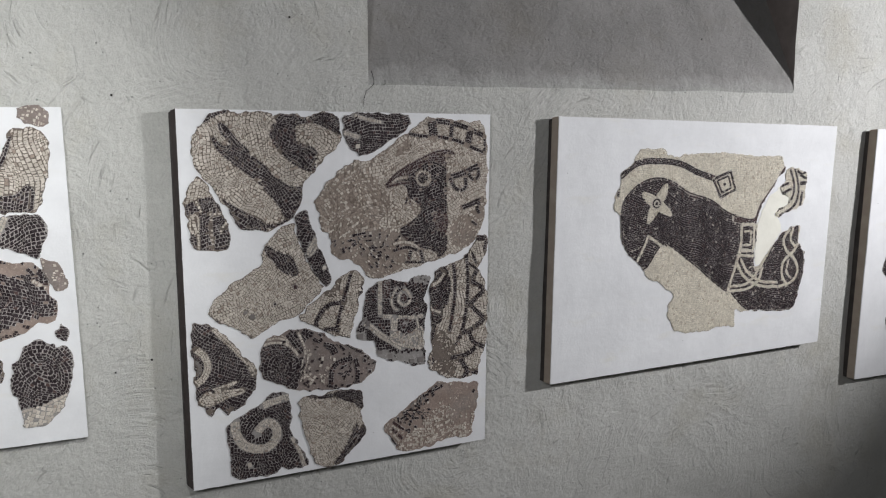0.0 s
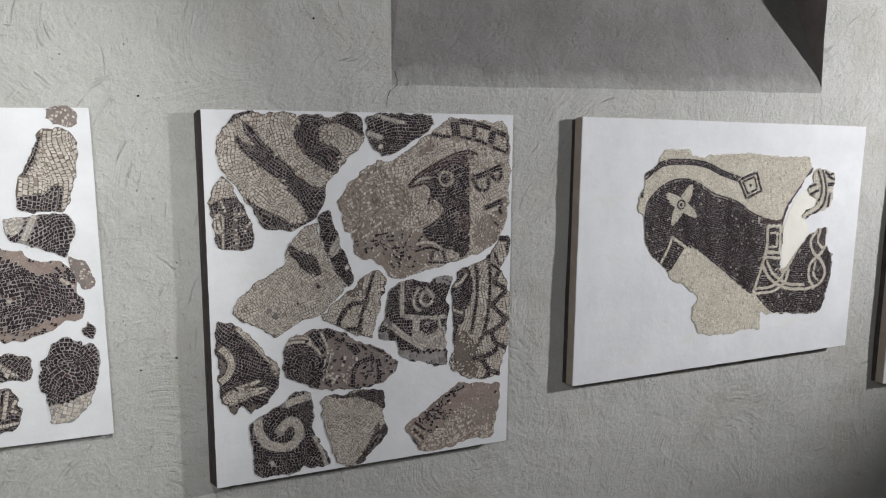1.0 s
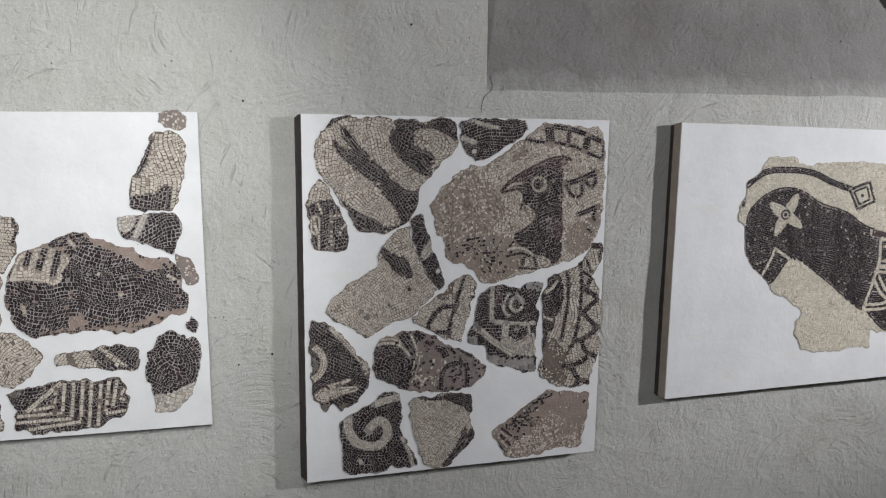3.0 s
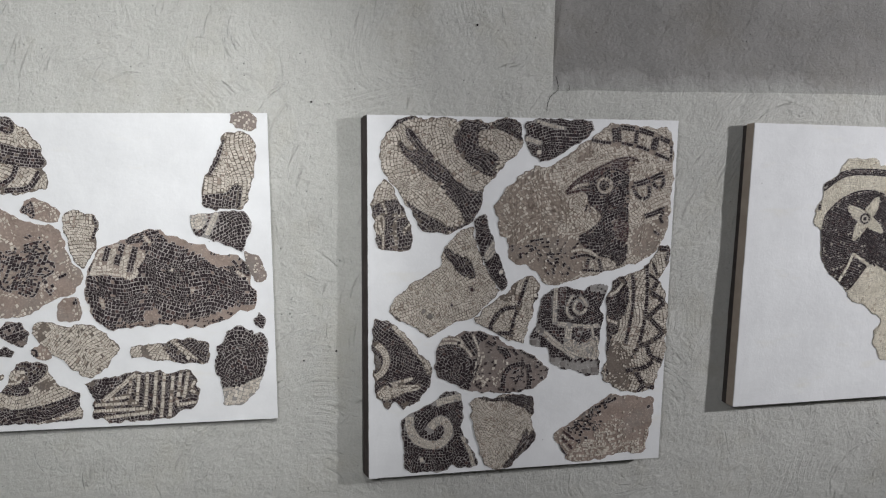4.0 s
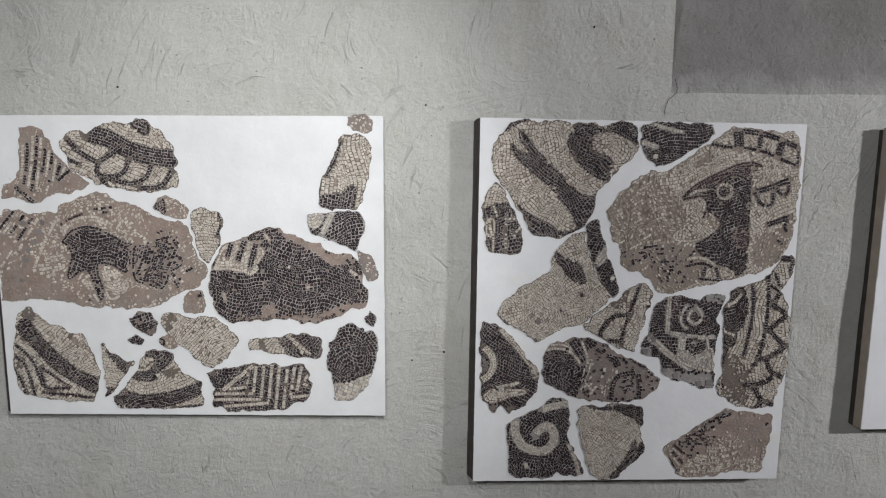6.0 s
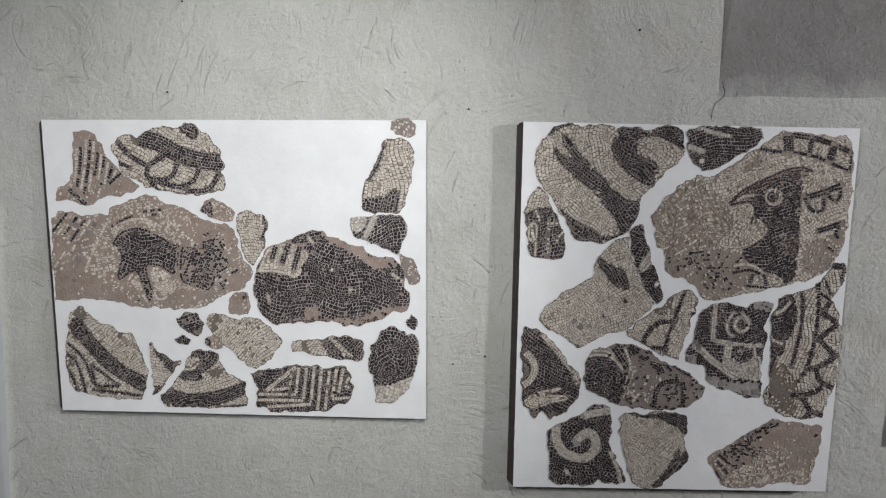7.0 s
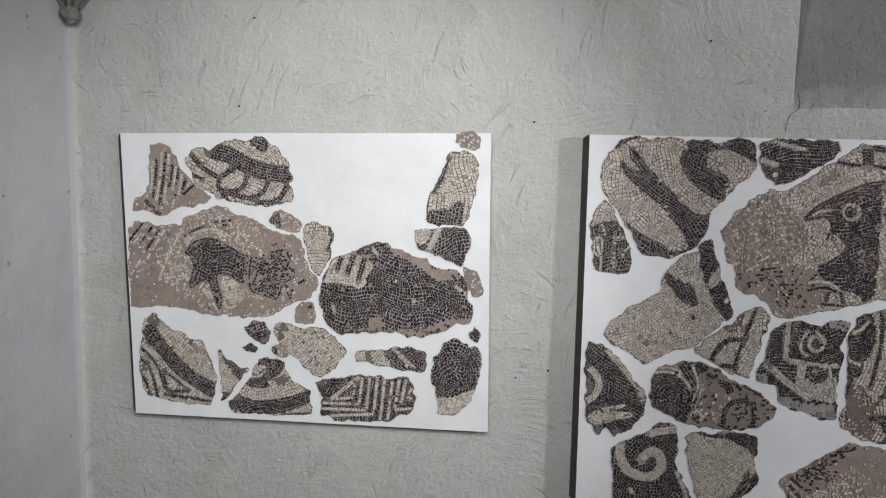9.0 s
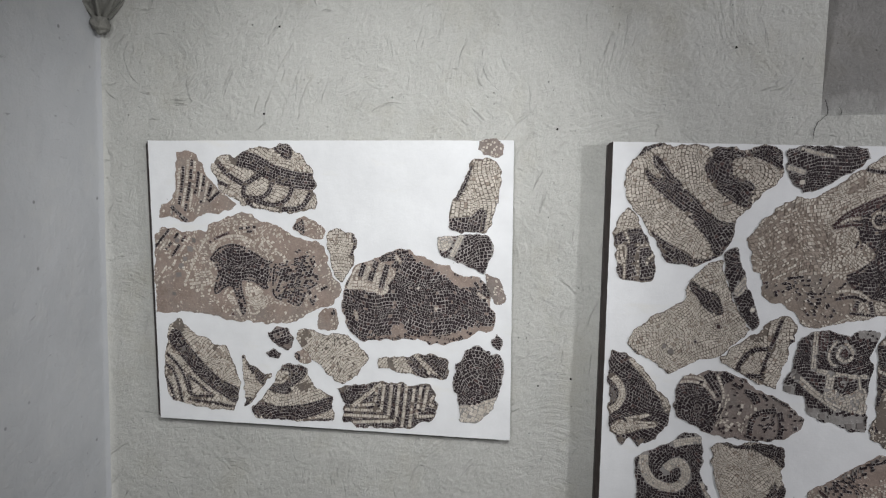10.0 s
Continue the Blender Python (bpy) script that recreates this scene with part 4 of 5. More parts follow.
# mosaic pieces of panel 2; places in centimetres from its lower corner
shard(panel_2, "sand", "w", (35.7, 111.7), 0.8, 1,
      "6.3,114.2 7.7,115.9 10.4,118.3 14.2,119.3 17.7,118.6 22.5,119.0 26.6,118.7 29.6,117.9 32.0,118.6 35.6,118.5 38.7,117.5 42.9,118.6 47.8,118.4 49.4,116.5 49.9,112.4 50.1,109.1 47.4,107.0 44.3,104.0 41.3,100.7 38.2,96.8 37.3,95.0 37.3,91.9 36.1,89.5 34.6,88.0 34.3,85.9 32.5,85.0 29.1,83.2 26.0,81.9 22.4,82.4 18.1,82.5 16.7,84.3 14.6,88.0 12.5,92.2 9.9,95.8 7.6,98.7 5.0,102.8 4.3,106.9 4.8,110.4", [
        "poly k | 6.3,114.0 7.7,115.9 10.4,118.3 14.2,119.3 15.5,118.8 11.8,117.3 8.9,115.7",
        "poly k@-45 | 12.3,114.5 12.9,115.6 14.5,114.8 17.7,110.8 20.6,107.8 22.4,105.5 26.0,102.2 28.5,99.2 33.3,95.9 37.3,95.4 37.3,91.9 36.1,89.5 34.6,88.0 34.0,85.8 31.8,85.9 30.0,89.0 28.5,91.4 25.4,95.0 22.4,98.4 18.2,101.6 15.3,104.0 12.0,107.2 10.6,109.9 10.8,111.6 12.7,109.3 14.4,108.4 15.4,109.0 14.7,110.8 13.3,111.9",
        "disc w .5 | 17.5,104.9",
        "disc w .5 | 23.9,98.2",
        "poly k@-35 | 12.8,92.2 14.0,91.6 18.8,88.5 23.0,86.0 25.1,84.5 25.4,83.0 26.0,81.9 22.4,82.4 18.1,82.5 16.7,84.3 14.6,88.0",
        "poly k | 25.4,83.9 27.9,84.4 30.6,84.2 32.5,85.1 29.1,83.1 26.0,83.0",
        "poly k@-35 | 29.6,116.4 32.0,118.6 35.6,118.5 38.1,116.5 41.1,117.7 43.6,118.6 47.8,118.4 49.4,116.5 49.8,111.9 46.1,113.5 41.8,115.3 38.7,115.3 36.0,114.7 35.7,111.7 36.3,109.6 38.8,108.8 41.8,107.3 42.2,105.2 41.3,100.7 38.2,101.0 34.5,102.8 31.5,105.8 29.0,108.7 27.7,111.7 28.1,114.3",
        "disc w .45 | 41.7,105.0",
        "disc w .45 | 41.9,103.1",
])
shard(panel_2, "sand", "w", 90, 0.8, 1,
      "4.9,99.9 7.0,99.2 8.7,96.4 10.2,93.4 11.9,89.8 13.4,86.8 14.6,84.3 14.8,81.3 13.9,77.4 10.3,77.0 4.9,77.0 3.5,78.5 2.6,80.9 2.7,85.7 2.4,87.5 1.7,90.8 2.5,94.6 3.4,97.6", [
        "poly k@0 | 1.9,90.8 5.1,92.5 9.3,93.1 10.7,92.2 12.5,88.9 14.3,85.3 14.5,80.7 13.9,77.4 10.3,77.0 4.9,77.0 3.5,78.2 2.9,81.8 5.6,82.4 5.7,87.8 2.7,87.2",
        "poly w | 2.7,87.5 5.5,87.9 5.6,82.7 2.9,82.4",
        "line w .8 | 5.1,92.2 6.3,88.7",
        "line w .8 | 5.3,82.1 5.2,77.1",
        "dots w .9 | 9.2,88.0 9.1,77.5",
        "dots w .8 | 8.6,88.0 12.5,88.0",
        "line w .8 | 13.7,85.3 12.1,83.2 12.0,81.7",
])
shard(panel_2, "grey", "k", 10, 0.8, 1,
      "51.0,117.9 55.5,118.8 61.2,118.7 67.6,118.2 73.5,118.1 73.8,115.0 71.4,112.6 67.1,109.9 63.6,107.8 60.0,106.1 56.5,105.2 53.6,106.4 51.5,109.2 50.6,112.5", [
        "line w 1.1 | 54.5,118.0 58.4,116.8 63.7,115.7",
        "line w 1.3 | 51.1,112.5 56.0,110.9",
        "disc w .8 | 55.4,108.1",
])
shard(panel_2, "tan", "w", 22, 0.8, 0.95,
      "40.5,90.7 43.9,94.8 47.4,98.9 50.2,101.6 54.0,103.6 58.0,103.0 60.8,104.7 65.7,107.8 70.0,110.6 72.8,112.6 74.9,114.7 78.5,117.5 83.6,117.4 88.7,116.5 94.0,115.9 98.4,116.6 100.0,114.2 101.1,109.3 101.1,105.7 100.8,100.8 100.7,95.1 100.5,90.1 100.2,84.3 98.5,79.3 95.6,75.0 91.2,72.1 85.2,70.1 78.5,68.8 72.6,66.8 66.7,65.5 61.6,64.3 57.9,65.7 55.0,68.7 52.8,70.9 48.5,71.3 45.6,74.6 45.9,76.7 45.1,80.2 43.0,81.0 42.6,86.5 40.8,88.6", [
        "worn .72 | 40.8,90.7 47.4,98.9 54.0,102.7 60.9,98.2 64.6,94.0 66.2,88.3 64.1,82.7 61.3,80.6 46.2,77.4 43.0,83.1",
        "worn .6 | 67.9,107.8 72.8,111.3 73.7,107.8 70.8,105.1 68.0,104.7",
        "bare .16 | 45.5,77.4 61.3,80.6 70.1,79.8 72.4,73.3 69.6,67.6 61.6,64.3 55.0,68.7 45.9,73.9",
        "scatter k .22 | 46.2,78.1 61.3,81.0 69.3,79.1 68.8,72.7 59.2,73.6 48.4,73.8",
        "scatter k .15 | 54.2,73.7 68.8,73.4 68.9,68.3 61.6,65.6",
        "line k .8 | 53.0,79.2 57.7,80.0",
        "line k .8 | 46.2,77.4 48.4,78.1",
        "bare .3 | 87.8,82.3 100.4,88.6 99.9,83.6 96.3,76.4 91.2,72.9 87.3,75.1",
        "line k 1.1 | 72.8,112.0 77.2,111.3 83.1,111.0 89.0,109.9 95.1,107.5 99.6,105.6",
        "line k 1.6 | 79.6,116.3 85.8,115.8 91.8,114.5 99.4,111.4",
        "line k 3 | 80.8,116.1 81.4,111.4",
        "line k 1.3 | 87.9,115.3 87.6,110.8",
        "line k 2.2 | 94.6,113.1 93.7,108.9",
        "line k .9 | 100.0,110.3 99.8,106.1",
        "poly m | 64.6,95.0 67.4,98.8 71.7,101.6 77.4,104.4 81.8,106.3 85.4,106.8 88.4,106.1 88.6,104.3 86.3,103.5 85.5,100.8 81.9,101.6 77.5,100.9 73.2,98.8 68.9,97.8",
        "poly k@8 | 68.9,97.8 73.2,98.8 76.1,100.9 80.4,103.0 85.5,100.8 85.9,97.7 86.1,92.4 86.0,85.2 86.0,79.5 85.9,73.0 83.0,70.5 79.9,73.1 76.9,73.9 72.4,76.2 69.3,79.8 70.0,81.2 72.9,82.6 75.8,86.1 76.4,88.2 74.9,89.6 72.7,91.1 71.9,93.9 71.1,95.0 68.2,95.3",
        "poly m | 81.0,85.3 86.0,85.2 86.0,79.5 82.7,79.6",
        "line w .8 | 85.3,104.7 88.5,104.7",
        "line w .8 | 85.7,102.9 88.7,102.8",
        "line w .8 | 86.0,101.2 88.4,101.0",
        "line w .9 | 66.7,96.0 68.9,97.4 71.8,97.7",
        "line m .9 | 65.0,94.7 68.9,95.7 72.6,95.9",
        "disc w 2.75 | 77.8,97.4",
        "disc k 1.75 | 77.5,97.4",
        "poly w@-20 | 66.1,93.2 69.7,95.3 71.9,93.9 71.8,91.1 74.2,88.9 76.4,88.2 75.8,85.4 72.2,82.6 67.8,81.2 62.7,81.7 62.7,84.2 66.2,86.2 69.8,88.3 66.2,89.7",
        "line k .6 | 72.1,91.1 71.3,89.0",
        "line k .6 | 73.4,90.7 72.8,88.6",
        "line w 1 | 66.9,75.6 70.2,76.2 73.9,75.4 76.5,73.2",
        "line k 1 | 66.9,73.4 71.7,74.4 75.4,73.2",
        "line k 1.1 | 73.2,73.3 71.8,69.0",
        "line k 1.1 | 76.5,73.2 77.4,69.6",
        "line k .8 | 71.1,69.4 80.0,68.8",
        "poly w | 77.6,73.2 81.4,72.4 82.2,70.2 78.5,69.2",
        "line k 1.9 | 86.7,97.3 91.7,98.7 97.6,101.2",
        "line k 1.2 | 87.2,97.3 88.5,94.5 90.8,92.9 93.0,94.1 92.8,97.3",
        "line k 1.2 | 93.9,98.7 95.5,96.6 97.7,97.6 97.4,100.8",
        "line k 1.7 | 91.8,87.0 98.8,89.5",
        "line k 1.1 | 98.1,89.0 97.3,86.5 98.3,84.7",
        "line k 1 | 95.3,82.2 97.3,80.7",
])
shard(panel_2, "sand", "w", 32, 0.74, 1,
      "6.8,58.6 9.6,62.2 12.6,64.3 16.3,66.9 19.9,69.3 23.6,71.1 24.2,73.5 24.8,77.2 26.0,79.0 29.7,82.3 32.2,84.1 34.3,84.7 34.6,81.3 35.9,77.0 37.1,74.5 38.4,71.3 41.0,66.6 43.5,62.4 41.6,60.6 38.5,58.1 36.0,55.4 32.3,53.3 29.1,52.5 25.4,51.0 21.7,48.7 19.5,48.0 15.9,50.8 11.9,53.1 9.5,54.5 7.1,56.7", [
        "poly k@-40 | 24.8,76.9 26.0,77.2 29.7,74.9 33.1,73.3 35.2,68.3 34.1,67.2 31.6,67.8 29.1,69.7 27.3,72.5 25.1,75.0",
        "disc k .5 | 27.4,58.5",
        "disc m .7 | 34.0,63.6",
        "disc g .9 | 20.2,55.0",
        "disc g .7 | 18.3,56.6",
        "line k .9 | 7.1,56.4 8.3,54.9 10.0,54.1",
        "line k .9 | 15.9,50.8 17.4,49.1 19.5,48.0",
])
shard(panel_2, "grey", "k", 60, 0.8, 1,
      "34.3,85.6 35.8,87.7 38.0,88.9 38.9,85.5 39.9,82.4 41.1,80.6 42.1,76.8 43.4,73.1 44.7,69.3 45.9,64.5 44.5,62.4 43.2,63.0 41.6,66.2 39.1,70.1 37.5,74.4 36.2,76.9 35.2,81.3", [
        "poly w@40 | 38.1,75.4 41.5,80.2 42.6,77.4 39.0,72.9",
        "disc w .8 | 43.6,69.2",
])
shard(panel_2, "sand", "w", 75, 0.8, 1,
      "37.9,56.8 40.4,58.9 43.6,61.4 46.1,62.2 48.7,65.4 51.5,67.5 53.8,67.4 56.4,65.5 56.8,63.2 55.2,58.1 53.7,52.3 52.2,47.2 51.2,44.9 47.6,46.1 43.7,47.8 40.5,49.6 37.9,50.7 36.0,51.7 35.1,53.7", [
        "line k 1.1 | 52.5,67.2 51.0,62.1 49.1,56.4 47.6,50.6 47.3,47.4",
        "line k 1.3 | 48.8,57.3 44.9,56.8 42.1,54.4 40.5,51.5 40.5,49.9",
        "line k 1.3 | 42.8,48.5 47.3,48.7",
        "line k .9 | 56.5,62.9 54.6,57.2",
        "bare .2 | 43.6,61.4 48.7,65.4 47.5,59.6 44.3,59.4",
])
shard(panel_2, "sand", "k", 150, 0.8, 1,
      "1.4,51.7 2.8,54.3 4.7,53.6 6.9,53.8 9.5,52.4 12.0,49.3 14.6,45.9 17.2,42.7 20.2,39.2 21.1,36.8 20.8,31.3 17.8,28.0 15.5,25.1 12.8,24.9 12.2,23.5 10.5,25.0 8.6,26.5 6.6,23.9 5.0,25.0 4.7,27.1 2.1,28.6 2.0,33.0 2.0,42.4 1.7,48.4", [
        "line w 2.2 | 8.5,52.4 12.0,48.3 15.6,44.1 18.5,40.3 20.4,36.1",
        "line w 2.2 | 3.0,46.0 5.2,43.6 6.1,40.2 4.8,36.9 2.5,35.0",
        "line g 1 | 2.4,42.4 3.7,40.3 2.7,38.0",
        "poly w@15 | 2.7,29.5 6.0,32.4 9.9,33.6 14.5,34.7 14.2,33.7 10.6,32.2 16.5,31.9 16.2,30.2 11.9,29.4 8.6,27.9 4.7,27.4",
        "line k .8 | 6.0,33.4 7.6,31.7",
        "bare .1 | 4.7,26.7 7.3,25.9 5.9,23.6",
        "bare .1 | 10.9,25.7 13.8,26.5 12.2,23.2",
])
shard(panel_2, "brown", "k", (28.5, 37.8), 0.8, 1,
      "22.2,43.5 23.5,46.8 26.5,48.7 29.1,48.3 31.8,49.9 35.8,49.8 38.5,49.3 41.9,47.8 45.3,44.9 49.4,43.3 53.5,41.8 57.0,39.2 59.9,36.3 60.3,33.5 57.9,30.8 55.1,29.2 51.0,28.3 45.5,28.1 40.0,28.2 34.5,28.9 31.2,29.7 28.5,31.6 25.1,33.1 22.5,34.7 21.9,38.8", [
        "bare .12 | 35.8,43.6 38.5,46.9 42.5,46.7 49.4,43.0 59.2,37.0 60.3,33.5 55.1,29.2 45.5,28.1 33.2,29.1 34.5,32.7 36.5,36.7",
        "poly w | 23.5,46.7 26.5,48.6 29.8,48.1 31.8,45.1 28.5,46.8",
        "line w .9 | 23.3,45.5 27.1,45.9 30.5,45.0 33.1,42.7 34.2,40.9",
        "line k 2 | 31.1,48.4 33.8,44.4 35.8,41.5",
        "line w .9 | 34.5,48.4 36.2,44.3 36.8,40.8",
        "line k 2 | 35.8,48.9 39.3,47.2",
        "scatter w .4 | 35.8,43.6 38.5,42.8 40.0,28.9 34.5,29.1",
        "scatter w .22 | 41.2,42.0 46.7,38.3 44.8,30.1 40.0,31.0",
        "line k 2.4 | 42.7,43.4 45.3,42.5 46.7,40.0",
        "line k 1.3 | 39.3,46.0 41.9,44.4",
        "line k 1 | 48.0,43.1 49.6,41.1",
        "line k 1.7 | 44.8,28.7 45.1,33.5 46.7,36.6 50.2,37.8 53.3,38.0",
        "line k 1.6 | 53.3,37.8 54.0,33.8 53.7,29.2",
        "scatter k .45 | 46.8,34.8 51.6,36.7 52.3,32.5 48.2,30.6",
        "disc k .6 | 56.5,36.8",
        "disc k .6 | 58.2,32.9",
])
shard(panel_2, "grey", "k", 10, 0.8, 1,
      "60.7,63.1 63.6,64.0 67.6,63.7 71.6,62.1 74.2,64.0 76.8,64.7 80.2,64.0 79.9,61.9 78.6,59.3 77.7,56.4 78.8,53.4 78.6,50.8 78.1,46.8 77.8,42.8 77.6,38.8 78.1,33.1 75.0,32.9 73.0,32.7 70.3,34.8 66.9,35.6 64.2,36.1 60.9,37.6 60.1,40.9 60.4,42.9 57.5,43.4 53.5,44.5 53.2,46.2 54.7,49.0 56.0,52.2 57.2,55.4 56.9,58.7 57.8,60.6", [
        "line w 1.4 | 62.2,63.6 62.1,57.9 62.0,52.0",
        "line w 1.3 | 62.9,51.5 67.2,50.8 71.9,50.2 77.2,50.3",
        "poly m | 63.0,63.7 65.6,63.5 65.4,58.4 63.2,57.8",
        "line w 1 | 70.9,60.3 72.7,57.9 72.4,55.6 70.4,54.7 68.7,56.0 69.0,58.3 70.9,60.3",
        "poly m | 70.5,59.0 71.6,57.4 71.1,55.9 69.7,55.9 69.4,57.3",
        "line w .9 | 68.3,60.9 66.7,58.7 66.1,55.8 67.1,53.7 68.5,53.2",
        "line w 2 | 56.7,49.6 58.7,48.2 62.0,45.1 65.4,42.7 69.5,39.9",
        "line w 2.4 | 67.2,50.5 66.7,45.9",
        "poly m | 68.9,49.8 71.9,49.8 71.3,48.1 70.0,46.1",
        "poly w | 65.4,44.7 68.7,45.9 72.0,44.4 76.7,46.9 77.6,39.5 74.9,38.9 70.8,39.8 66.1,42.0",
        "bare .72 | 66.0,44.6 76.7,46.2 77.6,39.5 66.8,42.0",
        "line w .8 | 74.9,50.2 75.7,46.2",
        "bare .04 | 53.2,44.5 57.5,43.0 57.4,46.0 54.1,47.4",
        "bare .04 | 60.2,40.3 69.5,37.9 77.6,38.2 78.1,33.1 60.9,37.3",
        "bare .1 | 74.2,64.3 80.2,64.0 79.6,61.6 74.2,62.0",
        "scatter k .3 | 62.8,42.1 70.8,39.1 70.9,37.8 64.1,39.4",
        "disc g 1.15 | 54.9,45.2",
        "disc g 1 | 61.8,39.2",
        "disc g 1 | 65.2,37.3",
        "disc g 1.1 | 68.5,36.7",
        "disc g 1 | 73.0,34.7",
        "disc g 1.1 | 76.2,35.0",
        "disc g .9 | 57.7,49.2",
        "disc g .8 | 56.3,50.8",
])
shard(panel_2, "sand", "w", 85, 0.8, 1,
      "81.5,65.7 83.4,66.3 86.1,67.6 88.8,68.2 92.1,69.7 95.4,72.6 96.9,76.4 99.7,77.8 101.4,76.3 101.2,71.1 99.6,68.5 97.4,66.0 100.3,61.3 101.0,56.6 101.5,49.9 101.1,43.2 100.6,37.8 98.4,32.4 98.0,27.0 93.8,27.2 91.0,26.3 85.4,27.6 81.9,29.9 78.8,31.4 79.1,34.7 80.6,38.7 80.2,42.7 80.8,45.4 79.9,50.7 79.8,55.3 79.6,59.3 80.9,62.5", [
        "bare .3 | 80.2,41.4 84.2,45.2 88.5,39.0 90.7,34.2 88.9,27.5 80.6,30.6",
        "poly k@20 | 79.6,59.3 82.1,65.7 86.1,66.3 87.4,60.3 86.8,56.4 85.3,52.5 80.5,53.0",
        "line w 1.2 | 80.3,60.6 82.9,61.8 85.2,64.7",
        "poly k | 80.2,51.3 84.0,49.9 83.4,47.2 80.7,48.0",
        "poly k | 80.0,47.1 82.1,46.6 81.2,42.7 80.2,41.4",
        "line w 1.1 | 79.9,52.4 84.0,50.9",
        "line k 1.1 | 88.5,67.5 89.0,62.3 88.9,55.7 87.8,48.4 86.9,43.8",
        "line k 1.1 | 93.3,70.7 93.8,63.4 93.7,55.5 92.6,47.6 90.5,40.9 89.2,39.0",
        "path k 1.5 | 97.7,65.3 95.2,61.4 100.2,58.0 94.1,52.3",
        "path k 1.5 | 95.5,52.1 100.2,47.3 95.9,44.1 91.8,42.9",
        "line k 1.5 | 94.2,43.5 96.1,39.3 100.0,37.1",
        "line k 1.5 | 97.5,37.6 93.5,35.1 87.6,34.3",
        "line k 1.5 | 91.1,33.8 93.7,29.6 97.9,27.7",
        "line k 1.5 | 94.4,29.1 91.7,26.6",
        "line k 1.8 | 97.3,76.4 100.7,75.7 100.5,71.8",
        "line k .8 | 94.2,67.4 97.4,65.2",
        "line k .8 | 95.4,71.3 97.0,67.3",
        "scatter k .3 | 79.0,35.4 81.8,35.3 81.2,31.9",
])
shard(panel_2, "grey", "k", (23.1, 14.6), 0.76, 1,
      "10.5,20.2 12.5,21.5 15.8,23.3 19.1,24.5 22.1,26.4 25.1,28.7 27.1,29.5 31.2,28.7 31.5,24.5 31.2,20.3 31.2,15.4 32.6,12.5 34.7,8.1 36.7,5.2 36.7,2.3 34.3,2.1 31.2,2.5 28.5,3.6 25.1,1.7 21.1,1.3 17.0,1.2 13.7,1.1 12.0,2.7 11.4,6.2 12.1,10.4 10.8,14.6", [
        "line w 2.9 | 13.5,21.1 13.8,17.2 15.7,13.3 19.1,11.3 23.1,11.0 26.1,13.7 26.5,17.1 24.5,19.4 22.1,18.8 20.4,16.8",
        "line w 2.3 | 22.5,25.4 26.5,26.5 31.2,27.3",
        "line k .9 | 25.1,28.7 29.1,29.4",
        "line w 1.2 | 31.4,13.3 33.6,8.6 35.4,2.4",
        "line k .8 | 32.6,13.2 35.0,7.4",
        "disc w .8 | 17.6,5.9",
])
shard(panel_2, "sand", "w", 45, 0.68, 1,
      "33.9,24.4 34.9,26.4 37.3,27.3 41.4,26.7 45.5,26.9 48.9,27.4 52.4,27.9 55.2,26.3 55.8,20.3 55.0,18.9 55.4,15.3 56.7,14.2 56.1,11.0 52.7,6.9 49.2,3.6 46.5,1.2 42.3,0.8 38.8,2.9 37.1,7.3 35.7,13.0 34.6,18.7", [
        "line k 1.2 | 37.3,27.0 41.4,26.0 45.5,26.0",
        "poly k@-15 | 45.5,26.5 49.6,27.7 54.8,27.1 55.8,20.4 52.5,22.3 48.3,24.3",
        "poly k@50 | 52.9,14.8 54.0,12.6 56.1,14.6 56.5,11.7 52.7,6.9 47.2,1.4 45.4,2.0 49.2,7.2",
])
shard(panel_2, "pink", "w", 8, 0.8, 0.5,
      "62.8,12.5 64.1,14.1 67.1,16.0 70.4,17.8 73.7,20.3 77.0,22.8 80.3,25.3 83.0,26.3 85.7,25.7 89.8,25.0 94.0,24.8 97.8,24.4 97.8,19.2 97.1,14.5 96.0,9.0 95.1,4.6 92.7,4.2 87.8,4.8 83.0,4.3 81.0,3.7 76.9,2.6 72.1,2.3 68.1,3.0 66.7,4.8 65.6,6.9 63.9,10.4", [
        "bare .03 | 85.7,25.4 97.8,24.4 97.1,15.2 94.5,11.9 90.3,12.1 88.8,15.7 83.2,19.4 80.6,15.5 74.0,9.8 71.9,11.3 79.8,20.3",
        "bare .6 | 71.9,9.2 80.6,14.1 87.4,15.1 89.7,10.1 94.6,7.7 94.8,4.6 80.9,4.1 68.0,3.3",
        "bare .12 | 87.5,13.0 94.4,14.6 94.6,9.1 89.0,10.2",
        "bare .05 | 66.4,15.7 73.7,20.6 83.0,26.3 85.7,24.7 79.1,20.3 71.9,9.2 69.2,11.4",
        "scatter g .3 | 67.1,16.0 73.7,20.6 83.0,26.3 85.0,25.4 73.7,17.9 69.7,16.1",
        "scatter k .42 | 67.4,14.9 73.7,19.6 83.0,25.6 85.6,24.6 84.8,23.4 79.1,20.3 76.5,17.1 80.5,16.8 77.3,13.0 71.9,9.2 69.5,11.4",
        "line m 1 | 66.1,13.7 70.2,10.3",
        "line w .9 | 65.7,12.5 69.9,9.0",
        "line m 1.1 | 65.8,11.3 69.6,7.0",
        "line w .9 | 64.9,10.7 68.3,6.4",
        "line k 1.3 | 64.4,9.0 67.3,4.7",
        "line k 1.1 | 95.9,20.6 96.6,21.7",
])

